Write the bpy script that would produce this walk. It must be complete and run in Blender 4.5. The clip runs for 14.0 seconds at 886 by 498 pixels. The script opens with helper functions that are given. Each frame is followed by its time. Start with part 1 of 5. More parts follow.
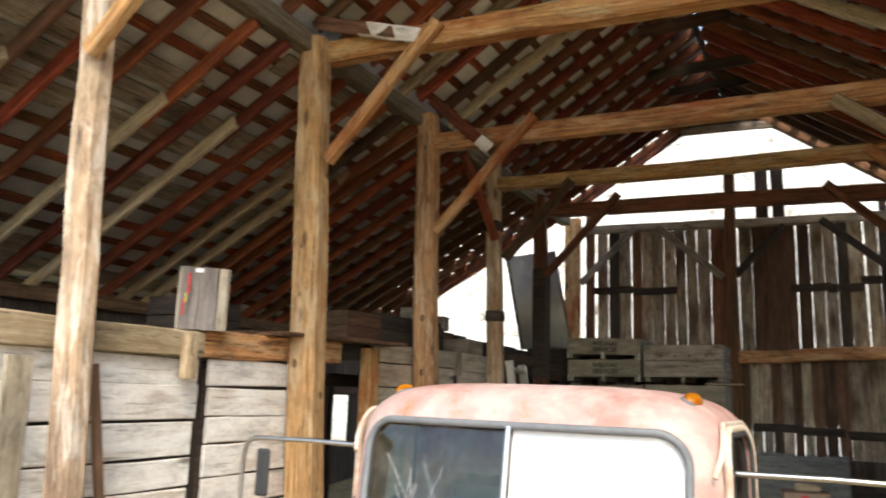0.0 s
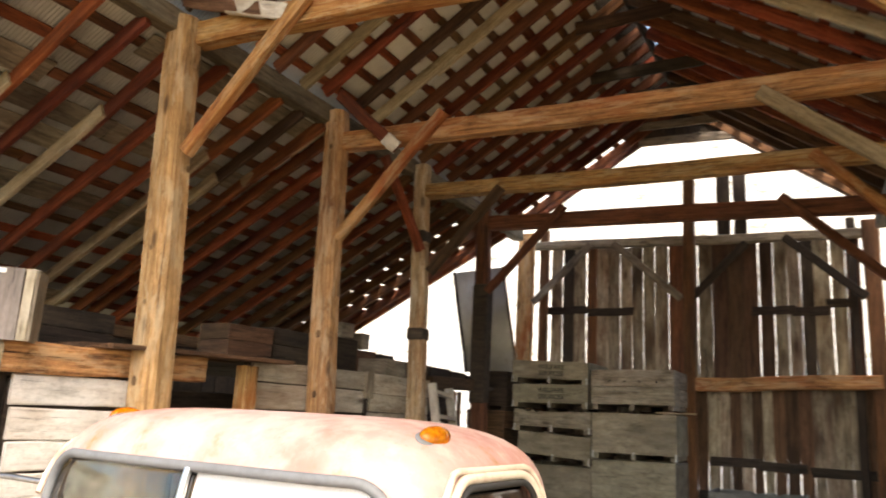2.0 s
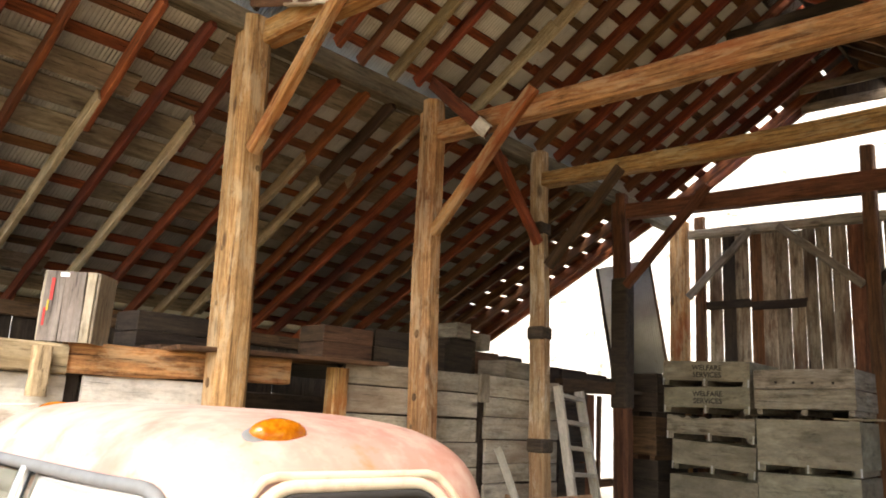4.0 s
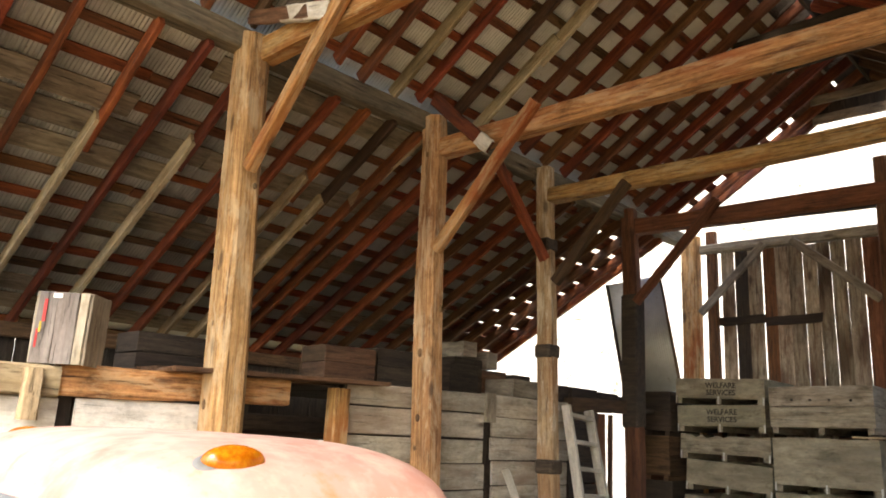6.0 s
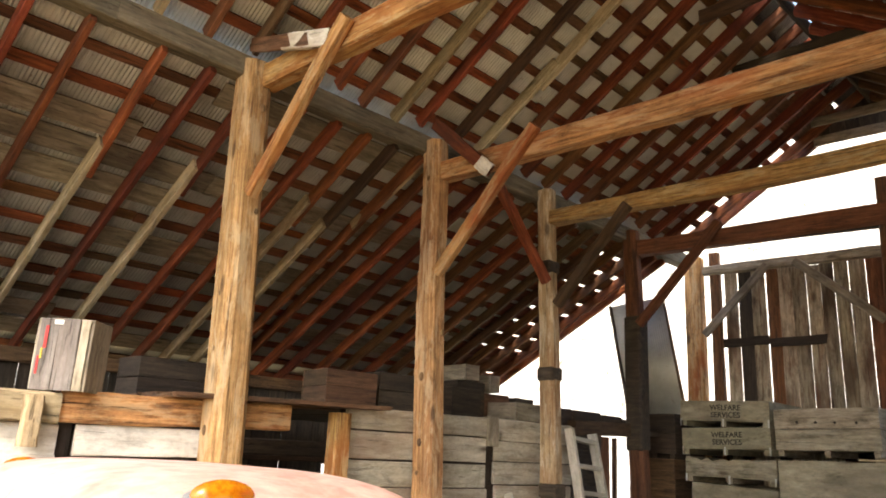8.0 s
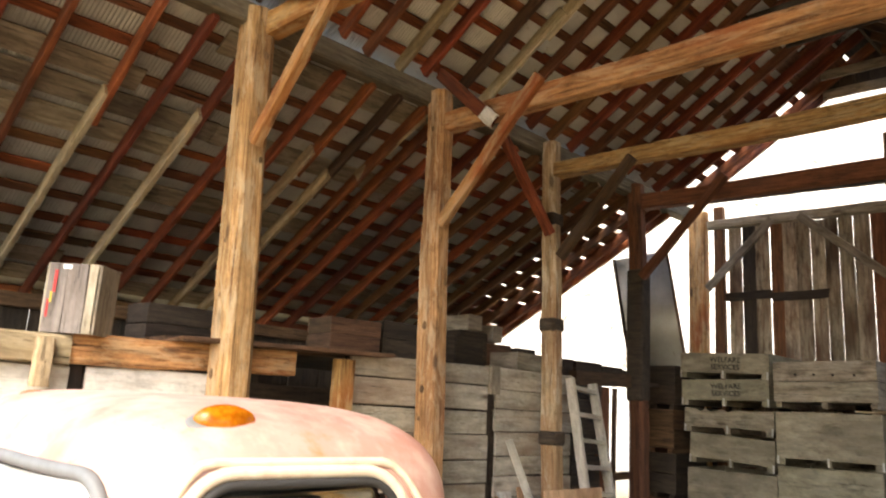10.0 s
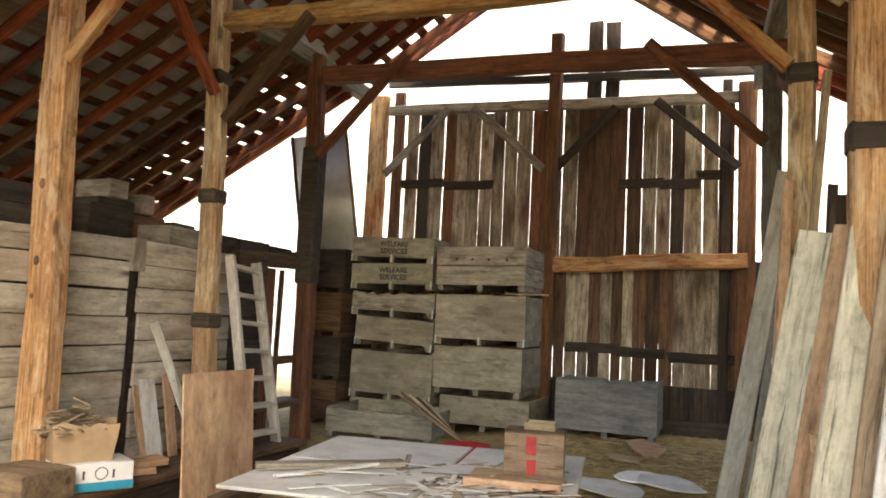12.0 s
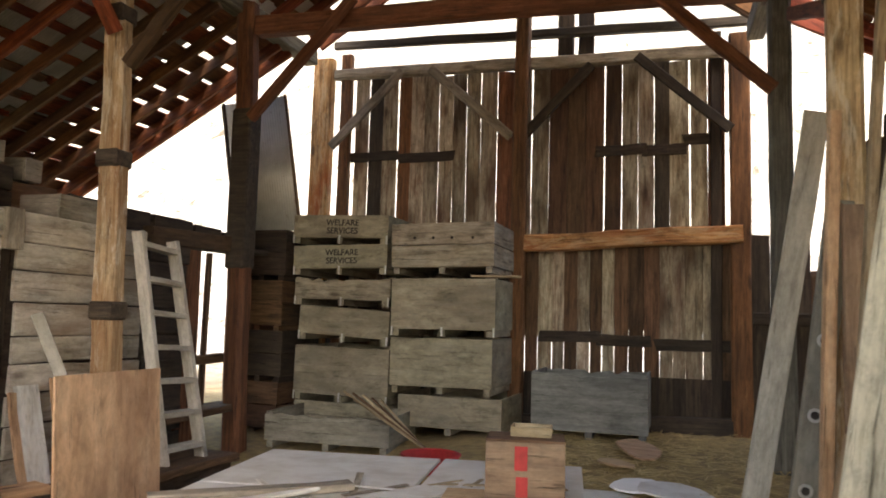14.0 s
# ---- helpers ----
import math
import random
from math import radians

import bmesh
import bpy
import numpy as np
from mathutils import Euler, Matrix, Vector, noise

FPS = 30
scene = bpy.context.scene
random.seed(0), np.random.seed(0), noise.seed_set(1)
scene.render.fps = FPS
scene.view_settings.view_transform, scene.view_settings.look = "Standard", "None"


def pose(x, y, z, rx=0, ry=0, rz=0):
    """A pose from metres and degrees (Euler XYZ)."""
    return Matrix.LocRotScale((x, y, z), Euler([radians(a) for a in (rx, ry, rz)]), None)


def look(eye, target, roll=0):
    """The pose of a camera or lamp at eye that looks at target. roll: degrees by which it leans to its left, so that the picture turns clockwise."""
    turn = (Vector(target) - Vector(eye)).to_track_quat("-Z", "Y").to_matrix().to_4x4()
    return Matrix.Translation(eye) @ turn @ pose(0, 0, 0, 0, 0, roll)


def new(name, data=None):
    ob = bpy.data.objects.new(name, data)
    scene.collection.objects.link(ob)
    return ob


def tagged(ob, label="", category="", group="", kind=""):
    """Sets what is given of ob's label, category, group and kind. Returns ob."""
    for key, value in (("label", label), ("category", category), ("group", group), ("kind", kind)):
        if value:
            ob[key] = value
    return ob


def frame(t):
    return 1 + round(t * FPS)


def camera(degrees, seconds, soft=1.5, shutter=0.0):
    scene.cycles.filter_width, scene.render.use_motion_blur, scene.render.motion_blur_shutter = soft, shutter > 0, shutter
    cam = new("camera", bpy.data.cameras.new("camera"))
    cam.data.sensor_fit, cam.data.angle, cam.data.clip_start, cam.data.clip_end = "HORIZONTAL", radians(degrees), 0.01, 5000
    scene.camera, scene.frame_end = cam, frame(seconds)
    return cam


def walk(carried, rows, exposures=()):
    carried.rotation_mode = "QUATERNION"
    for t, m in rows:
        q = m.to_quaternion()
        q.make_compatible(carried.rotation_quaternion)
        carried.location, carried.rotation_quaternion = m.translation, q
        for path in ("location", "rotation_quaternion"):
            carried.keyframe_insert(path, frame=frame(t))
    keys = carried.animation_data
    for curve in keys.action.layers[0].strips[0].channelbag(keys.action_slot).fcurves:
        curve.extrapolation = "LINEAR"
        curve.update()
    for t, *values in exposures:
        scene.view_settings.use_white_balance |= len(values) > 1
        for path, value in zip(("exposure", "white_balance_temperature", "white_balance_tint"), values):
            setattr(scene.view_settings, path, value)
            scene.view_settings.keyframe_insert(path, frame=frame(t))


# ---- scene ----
cam = camera(61.0, 14.0, soft=1.8, shutter=0.5)
PATH = [
    (0, (0.382, 0.022, 1.4), (-0.548, 1.753, 1.776), 2.0),
    (0.5, (0.438, 0.224, 1.421), (-0.343, 2.027, 1.793), 1.2),
    (1, (0.702, 0.626, 1.435), (-0.015, 2.447, 1.842), 1.6),
    (1.5, (0.854, 0.959, 1.457), (0.077, 2.75, 1.891), 2.4),
    (2, (0.953, 1.25, 1.47), (0.011, 2.96, 1.903), 3.1),
    (2.5, (1.14, 1.567, 1.458), (0.0, 3.154, 1.884), 4.5),
    (5, (1.399, 2.394, 1.481), (0.02, 3.775, 1.919), 2.7),
    (5.5, (1.401, 2.396, 1.485), (0.024, 3.773, 1.941), 2.8),
    (6, (1.389, 2.408, 1.488), (0.013, 3.781, 1.963), 2.9),
    (6.5, (1.411, 2.417, 1.491), (0.04, 3.779, 2.006), 2.7),
    (7, (1.447, 2.425, 1.525), (0.076, 3.781, 2.055), 2.6),
    (9.5, (1.411, 2.406, 1.491), (0.003, 3.74, 1.979), 3.4),
    (10, (1.486, 2.416, 1.464), (0.08, 3.778, 1.873), 3.3),
    (10.5, (1.466, 2.575, 1.404), (0.24, 4.115, 1.76), 3.1),
    (11, (1.414, 2.685, 1.395), (0.542, 4.465, 1.663), 2.8),
    (11.5, (1.363, 2.861, 1.378), (0.584, 4.693, 1.569), 2.7),
    (12, (1.282, 3.154, 1.329), (0.534, 5.0, 1.512), 2.9),
    (12.5, (1.186, 3.41, 1.299), (0.439, 5.258, 1.468), 3.0),
    (13, (1.03, 3.667, 1.256), (0.354, 5.54, 1.439), 2.7),
    (13.5, (0.911, 3.977, 1.208), (0.28, 5.865, 1.391), 2.3),
    (14, (0.801, 4.352, 1.196), (0.164, 6.239, 1.382), 1.6),
]
EXPOSURES = [(0.0, 1.80, 6800, 5), (1.0, 1.75, 7300, 8), (2.0, 2.20, 7600, 10), (2.5, 2.30, 7600, 10), (5.0, 2.45, 7500, 8), (7.0, 2.55, 7500, 8), (9.5, 2.70, 7500, 8), (10.5, 2.20, 7600, 9), (11.0, 1.83, 7600, 6), (11.5, 2.33, 7500, 6), (12.0, 2.68, 7900, 6), (13.0, 2.58, 8000, 7), (14.0, 2.38, 7800, 10)]
walk(cam, [(t, look(eye, target, roll)) for t, eye, target, roll in PATH], EXPOSURES)

# ---- light ----
SUN_ELEVATION, SUN_AZIMUTH = radians(49), radians(150)
world = bpy.data.worlds.new("world")
scene.world = world
world.use_nodes = True
wn = world.node_tree
sky = wn.nodes.new("ShaderNodeTexSky")
sky.sky_type = "NISHITA"
sky.sun_disc = False
sky.sun_elevation, sky.sun_rotation = SUN_ELEVATION, SUN_AZIMUTH
sky.air_density, sky.dust_density = 1.0, 2.5
wn.nodes["Background"].inputs["Strength"].default_value = 0.15
wn.links.new(sky.outputs[0], wn.nodes["Background"].inputs[0])
sun = new("sun", bpy.data.lights.new("sun", "SUN"))
sun.data.energy, sun.data.angle, sun.data.color = 0.5, radians(12), (1.0, 0.93, 0.84)
sun_way = Vector((math.sin(SUN_AZIMUTH) * math.cos(SUN_ELEVATION), math.cos(SUN_AZIMUTH) * math.cos(SUN_ELEVATION), math.sin(SUN_ELEVATION)))
sun.matrix_world = look(sun_way * 60, (0, 0, 0))


# ---- materials ----
class Nodes:
    """A material with short calls for its nodes."""

    def __init__(self, name, rough=0.8, metal=0.0):
        self.mat = bpy.data.materials.new(name)
        self.mat.use_nodes = True
        self.tree = self.mat.node_tree
        self.bsdf = self.tree.nodes["Principled BSDF"]
        self.bsdf.inputs["Roughness"].default_value = rough
        self.bsdf.inputs["Metallic"].default_value = metal

    def add(self, kind, **values):
        node = self.tree.nodes.new("ShaderNode" + kind)
        for key, value in values.items():
            self.put(node, key, value)
        return node

    def put(self, node, key, value):
        socket = node.inputs[int(key[1:])] if key[0] == "i" and key[1:].isdigit() else node.inputs[key]
        if isinstance(value, bpy.types.NodeSocket):
            self.tree.links.new(value, socket)
        else:
            socket.default_value = value

    def coords(self, scale=(1, 1, 1), shift=None):
        tc = self.add("TexCoord")
        m = self.add("Mapping", Vector=tc.outputs["Object"], Scale=scale)
        if shift is not None:
            self.put(m, "Location", shift)
        return m.outputs[0]

    def seed(self):
        info = self.add("ObjectInfo")
        mul = self.add("VectorMath", i0=(37.0, 11.0, 23.0))
        mul.operation = "SCALE"
        self.put(mul, "Scale", info.outputs["Random"])
        return info.outputs["Random"], mul.outputs[0]

    def noise(self, vec, scale, detail=4.0, rough=0.6, distort=0.0):
        return self.add("TexNoise", Vector=vec, Scale=scale, Detail=detail, Roughness=rough, Distortion=distort).outputs[0]

    def ramp(self, fac, stops):
        r = self.add("ValToRGB", Fac=fac)
        e = r.color_ramp.elements
        while len(e) < len(stops):
            e.new(0.5)
        for el, (at, c) in zip(e, stops):
            el.position = at
            el.color = (c, c, c, 1) if isinstance(c, (int, float)) else (*c, 1)
        return r.outputs[0]

    def mix(self, fac, a, b, how="MIX"):
        n = self.tree.nodes.new("ShaderNodeMix")
        n.data_type, n.blend_type = "RGBA", how
        for socket, v in ((n.inputs[0], fac), (n.inputs[6], a), (n.inputs[7], b)):
            if isinstance(v, bpy.types.NodeSocket):
                self.tree.links.new(v, socket)
            else:
                socket.default_value = v if isinstance(v, (int, float)) else (*v, 1)
        return n.outputs[2]

    def math(self, how, a, b=0.0):
        n = self.tree.nodes.new("ShaderNodeMath")
        n.operation = how
        for socket, v in zip(n.inputs, (a, b)):
            if isinstance(v, bpy.types.NodeSocket):
                self.tree.links.new(v, socket)
            else:
                socket.default_value = v
        return n.outputs[0]

    def done(self, color, bump=None, strength=0.4, distance=0.01, rough=None):
        self.put(self.bsdf, "Base Color", color if isinstance(color, bpy.types.NodeSocket) else (*color, 1))
        if bump is not None:
            b = self.add("Bump", Height=bump, Strength=strength, Distance=distance)
            self.put(self.bsdf, "Normal", b.outputs[0])
        if rough is not None:
            self.put(self.bsdf, "Roughness", rough)
        return self.mat


def wood(name, dark, mid, light, stain=(0.05, 0.035, 0.025), stained=0.35, pale=None, paled=0.0, vary=0.35, knots=True, fine=1.0, blotch=0.5, crisp=0.8):
    """Old sawn timber: grain runs along the piece's own x."""
    n = Nodes(name, 0.85)
    rnd, off = n.seed()
    grain = n.noise(n.coords((2.2, 24 * fine, 24 * fine), off), 1.0, 6.0, 0.70, 0.4)
    col = n.ramp(grain, [(0.30, dark), (0.5, mid), (0.70, light)])
    streak = n.noise(n.coords((0.9, 7.0 * fine, 7.0 * fine), off), 1.0, 5.0, 0.68, 0.5)
    col = n.mix(0.4, col, n.ramp(streak, [(0.34, 0.5), (0.5, 1.0), (0.68, 1.3)]), "MULTIPLY")
    spots = n.noise(n.coords((2.2, 4.0, 4.0), off), 1.7, 7.0, 0.75, 0.4)
    col = n.mix(blotch, col, n.ramp(spots, [(0.30, 0.30), (0.46, 0.95), (0.62, 1.25)]), "MULTIPLY")
    dust = n.noise(n.coords((6, 9, 9), off), 3.0, 5.0, 0.75)
    col = n.mix(0.35, col, n.ramp(dust, [(0.35, 0.55), (0.55, 1.05)]), "MULTIPLY")
    patch = n.noise(n.coords((0.7, 2.2, 2.2), off), 1.0, 3.0, 0.6)
    col = n.mix(n.math("MULTIPLY", n.ramp(patch, [(0.5, 0.0), (0.68, 1.0)]), stained), col, stain)
    if pale:
        worn = n.noise(n.coords((1.5, 7.0, 7.0), off), 1.3, 6.0, 0.75, 0.5)
        col = n.mix(n.math("MULTIPLY", n.ramp(worn, [(0.50, 0.0), (0.60, 1.0)]), paled), col, pale)
    crack = n.noise(n.coords((2.2, 42, 42), off), 1.0, 4.0, 0.75, 0.3)
    cr = n.ramp(crack, [(0.32, 0.22), (0.41, 1.0)])
    col = n.mix(crisp, col, cr, "MULTIPLY")
    if knots:
        v = n.add("TexVoronoi", Vector=n.coords((1.1, 3.2, 3.2), off), Scale=1.0)
        kn = n.ramp(v.outputs["Distance"], [(0.05, 1.0), (0.12, 0.0)])
        col = n.mix(n.math("MULTIPLY", kn, 0.75), col, (0.045, 0.022, 0.012))
    lum = n.add("MapRange", Value=rnd)
    lum.inputs["To Min"].default_value, lum.inputs["To Max"].default_value = 1.0 - vary, 1.0 + vary
    hsv = n.add("HueSaturation", Color=col, Value=lum.outputs[0])
    hue = n.add("MapRange", Value=n.math("FRACT", n.math("MULTIPLY", rnd, 7.31)))
    hue.inputs["To Min"].default_value, hue.inputs["To Max"].default_value = 0.488, 0.51
    n.put(hsv, "Hue", hue.outputs[0])
    height = n.math("ADD", n.math("MULTIPLY", grain, 0.6), cr)
    return n.done(hsv.outputs[0], height, 0.8, 0.008)


POST = wood("post_wood", (0.12, 0.055, 0.020), (0.42, 0.245, 0.100), (0.60, 0.40, 0.20), (0.16, 0.07, 0.028), 0.6, (0.62, 0.50, 0.33), 0.5, 0.10, True, 2.6, 0.75)
MOTTLED = wood("pale_mottled_post_wood", (0.22, 0.145, 0.08), (0.44, 0.33, 0.205), (0.60, 0.49, 0.34), (0.10, 0.06, 0.04), 0.7, (0.74, 0.69, 0.60), 0.65, 0.05, True, 2.4, 0.75)
TANPOST = wood("tan_post_wood", (0.24, 0.15, 0.075), (0.48, 0.345, 0.195), (0.64, 0.50, 0.32), (0.26, 0.12, 0.045), 0.6, (0.74, 0.66, 0.52), 0.6, 0.05, True, 2.4, 0.7)
BEAM = wood("beam_wood", (0.10, 0.040, 0.014), (0.42, 0.22, 0.080), (0.58, 0.36, 0.155), (0.34, 0.095, 0.024), 0.8, (0.60, 0.45, 0.26), 0.5, 0.12, True, 1.9, 0.9)
RUSTY = wood("rusty_brown_wood", (0.06, 0.024, 0.012), (0.18, 0.072, 0.031), (0.27, 0.125, 0.06), (0.05, 0.025, 0.015), 0.5, None, 0, 0.15)
RED = wood("red_wood", (0.07, 0.017, 0.007), (0.23, 0.055, 0.021), (0.36, 0.115, 0.045), (0.035, 0.015, 0.01), 0.5, None, 0, 0.4)
BROWN = wood("brown_wood", (0.04, 0.020, 0.011), (0.12, 0.064, 0.034), (0.19, 0.112, 0.064), (0.04, 0.022, 0.015), 0.5, None, 0, 0.35)
PALERAFTER = wood("pale_rafter_wood", (0.36, 0.28, 0.18), (0.58, 0.49, 0.34), (0.70, 0.62, 0.48), (0.20, 0.11, 0.05), 0.3, None, 0, 0.12, True, 2.0)
PALE = wood("pale_wood", (0.20, 0.14, 0.08), (0.39, 0.30, 0.19), (0.53, 0.43, 0.30), (0.14, 0.08, 0.04), 0.35, None, 0, 0.25)
GREY = wood("grey_wood", (0.14, 0.115, 0.085), (0.30, 0.255, 0.195), (0.43, 0.375, 0.295), (0.06, 0.045, 0.035), 0.5, (0.46, 0.42, 0.36), 0.3, 0.2, True, 0.8, 0.75)
BINWOOD = wood("bin_wood", (0.24, 0.21, 0.15), (0.31, 0.275, 0.20), (0.38, 0.34, 0.26), (0.10, 0.08, 0.055), 0.6, (0.22, 0.20, 0.16), 0.5, 0.12, False, 0.45, 0.85, 0.3)
WHITE = wood("whitewashed_wood", (0.60, 0.56, 0.50), (0.76, 0.74, 0.70), (0.82, 0.81, 0.78), (0.30, 0.20, 0.11), 0.6, (0.82, 0.81, 0.79), 0.6, 0.06, True, 0.6, 0.45, 0.5)
SIDING = wood("siding_wood", (0.12, 0.08, 0.05), (0.40, 0.335, 0.245), (0.54, 0.47, 0.36), (0.07, 0.034, 0.019), 0.85, (0.16, 0.075, 0.04), 0.45, 0.3, True, 1.0, 0.85)
PURLIN = wood("purlin_wood", (0.075, 0.065, 0.045), (0.165, 0.145, 0.105), (0.25, 0.225, 0.17), (0.06, 0.045, 0.03), 0.5, None, 0, 0.1, True, 1.6)
DARKGREY = wood("dark_grey_wood", (0.05, 0.047, 0.042), (0.115, 0.108, 0.095), (0.18, 0.17, 0.15), (0.03, 0.028, 0.025), 0.5, None, 0, 0.1, True, 1.6)
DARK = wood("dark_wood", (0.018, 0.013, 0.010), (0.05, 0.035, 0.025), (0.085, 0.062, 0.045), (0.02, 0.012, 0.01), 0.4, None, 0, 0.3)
PLY = wood("plywood", (0.48, 0.30, 0.17), (0.66, 0.445, 0.275), (0.72, 0.53, 0.35), (0.18, 0.09, 0.05), 0.5, None, 0, 0.05, True, 0.35)


def make_metal():
    n = Nodes("galvanised_roofing", 0.42, 0.45)
    spot = n.noise(n.coords((1, 1, 1)), 1.1, 5.0, 0.65)
    fine = n.noise(n.coords((1, 1, 1)), 14.0, 4.0, 0.7)
    col = n.ramp(spot, [(0.35, (0.46, 0.465, 0.455)), (0.6, (0.70, 0.71, 0.69)), (0.75, (0.50, 0.475, 0.43))])
    col = n.mix(n.ramp(fine, [(0.62, 0.0), (0.75, 0.6)]), col, (0.20, 0.11, 0.06))
    return n.done(col, fine, 0.15, 0.003)


METAL = make_metal()


def make_ground():
    n = Nodes("dry_ground", 0.95)
    a = n.noise(n.coords(), 0.45, 5.0, 0.65)
    b = n.noise(n.coords(), 9.0, 6.0, 0.7)
    col = n.ramp(a, [(0.35, (0.26, 0.18, 0.07)), (0.55, (0.42, 0.305, 0.13)), (0.7, (0.50, 0.385, 0.20))])
    col = n.mix(n.ramp(b, [(0.4, 0.55), (0.62, 0.0)]), col, (0.12, 0.085, 0.05))
    tc = n.add("TexCoord")
    xyz = n.add("SeparateXYZ", Vector=tc.outputs["Object"])
    hill = n.add("MapRange", Value=xyz.outputs[1])
    hill.inputs["From Min"].default_value, hill.inputs["From Max"].default_value = 15.0, 22.0
    col = n.mix(hill.outputs[0], col, n.ramp(n.noise(n.coords((1.0, 1.0, 0.5)), 1.3, 9.0, 0.8, 0.6), [(0.38, (0.16, 0.13, 0.09)), (0.46, (0.50, 0.47, 0.40)), (0.62, (0.66, 0.64, 0.59))]))
    return n.done(col, b, 0.7, 0.03)


GROUND = make_ground()


def plain(name, color, rough=0.6, metal=0.0, scale=12.0, amount=0.35, bump=0.15, dirt=None):
    """A surface of one colour with blotches and fine relief."""
    n = Nodes(name, rough, metal)
    a = n.noise(n.coords(), scale, 5.0, 0.65)
    dirt = dirt or tuple(c * 0.45 for c in color)
    col = n.mix(n.math("MULTIPLY", n.ramp(a, [(0.42, 0.0), (0.68, 1.0)]), amount), color, dirt)
    return n.done(col, a, bump, 0.004)


# ---- shapes ----
def wobbled(length, w, h, seg=5, wob=0.006, bev=0.012, seed=0, taper=1.0, point=0.0):
    """The vertices and faces of a hewn piece along x, from 0 to length, with chamfered edges and slightly uneven sides."""
    r = random.Random(seed)
    verts, faces = [], []
    bev = min(bev, w * 0.3, h * 0.3)
    oy = oz = 0.0
    for i in range(seg + 1):
        f = i / seg
        k = 1 + (taper - 1) * f
        oy, oz = oy * 0.6 + r.uniform(-wob, wob), oz * 0.6 + r.uniform(-wob, wob)
        a, b = w / 2 * k, h / 2 * k
        for y, z in ((a - bev, -b), (a, -b + bev), (a, b - bev), (a - bev, b), (-a + bev, b), (-a, b - bev), (-a, -b + bev), (-a + bev, -b)):
            jag = r.uniform(-point, point) if i in (0, seg) else 0.0
            verts.append((f * length + jag, y + oy + r.uniform(-wob, wob) * 0.5, z + oz + r.uniform(-wob, wob) * 0.5))
        if i:
            p, q = (i - 1) * 8, i * 8
            faces += [(p + j, p + (j + 1) % 8, q + (j + 1) % 8, q + j) for j in range(8)]
    faces += [tuple(range(7, -1, -1)), tuple(seg * 8 + j for j in range(8))]
    return verts, faces


def mesh_from(name, verts, faces, material, smooth=False):
    me = bpy.data.meshes.new(name)
    me.from_pydata(verts, [], faces)
    me.materials.append(material)
    if smooth:
        me.polygons.foreach_set("use_smooth", [True] * len(me.polygons))
    me.update()
    return me


def along(p, q, spin=0.0):
    """The pose whose x runs from p towards q and whose z is as upright as it can be."""
    p, q = Vector(p), Vector(q)
    x = (q - p).normalized()
    up = Vector((0, 0, 1)) if abs(x.z) < 0.95 else Vector((0, 1, 0))
    y = up.cross(x).normalized()
    z = x.cross(y)
    m = Matrix((x, y, z)).transposed().to_4x4()
    m.translation = p
    return m @ Matrix.Rotation(radians(spin), 4, "X")


SEED = [0]


def timber(name, p, q, w, h, material, parent=None, label="", seg=5, wob=0.006, bev=0.012, spin=0.0, taper=1.0, point=0.0):
    """A piece of timber from p to q: w across, h upright (for an upright piece, w along x and h along y)."""
    SEED[0] += 1
    length = (Vector(q) - Vector(p)).length
    verts, faces = wobbled(length, w, h, seg, wob, bev, SEED[0], taper, point)
    ob = new(name, mesh_from(name, verts, faces, material))
    if parent is not None:
        ob.parent = parent
    ob.matrix_basis = along(p, q, spin)
    if label:
        ob["label"] = label
    return ob


def thing(name, label, category, kind="", group=""):
    return tagged(new(name), label, category, group, kind)


def part(name, bm, material, parent, label="", smooth=False):
    me = bpy.data.meshes.new(name)
    bm.to_mesh(me)
    bm.free()
    me.materials.append(material)
    if smooth:
        me.polygons.foreach_set("use_smooth", [True] * len(me.polygons))
    ob = new(name, me)
    ob.parent = parent
    if label:
        ob["label"] = label
    return ob


def block(w, d, h, bevel=0.008, at=(0, 0, 0)):
    """A bevelled box standing on at."""
    bm = bmesh.new()
    bmesh.ops.create_cube(bm, size=1.0)
    bmesh.ops.scale(bm, vec=(w, d, h), verts=bm.verts)
    bmesh.ops.translate(bm, vec=(at[0], at[1], at[2] + h / 2), verts=bm.verts)
    if bevel:
        bmesh.ops.bevel(bm, geom=list(bm.edges), offset=bevel, segments=1, affect="EDGES")
    return bm


def tube(name, pts, radius, material, parent, label="", cyclic=False, sides=3):
    """A rod that follows the points, as a mesh."""
    cu = bpy.data.curves.new(name, "CURVE")
    cu.dimensions, cu.bevel_depth, cu.bevel_resolution = "3D", radius, sides
    sp = cu.splines.new("POLY")
    sp.points.add(len(pts) - 1)
    for point, co in zip(sp.points, pts):
        point.co = (*co, 1)
    sp.use_cyclic_u = cyclic
    cu.use_fill_caps = True
    tmp = new("rod", cu)
    me = bpy.data.meshes.new_from_object(tmp.evaluated_get(bpy.context.evaluated_depsgraph_get()))
    bpy.data.objects.remove(tmp)
    me.materials.clear()
    me.materials.append(material)
    me.polygons.foreach_set("use_smooth", [True] * len(me.polygons))
    ob = new(name, me)
    ob.parent = parent
    if label:
        ob["label"] = label
    return ob


# ---- the barn's plan ----
def smooth_step(a, b, v):
    f = min(max((v - a) / (b - a), 0), 1)
    return f * f * (3 - 2 * f)


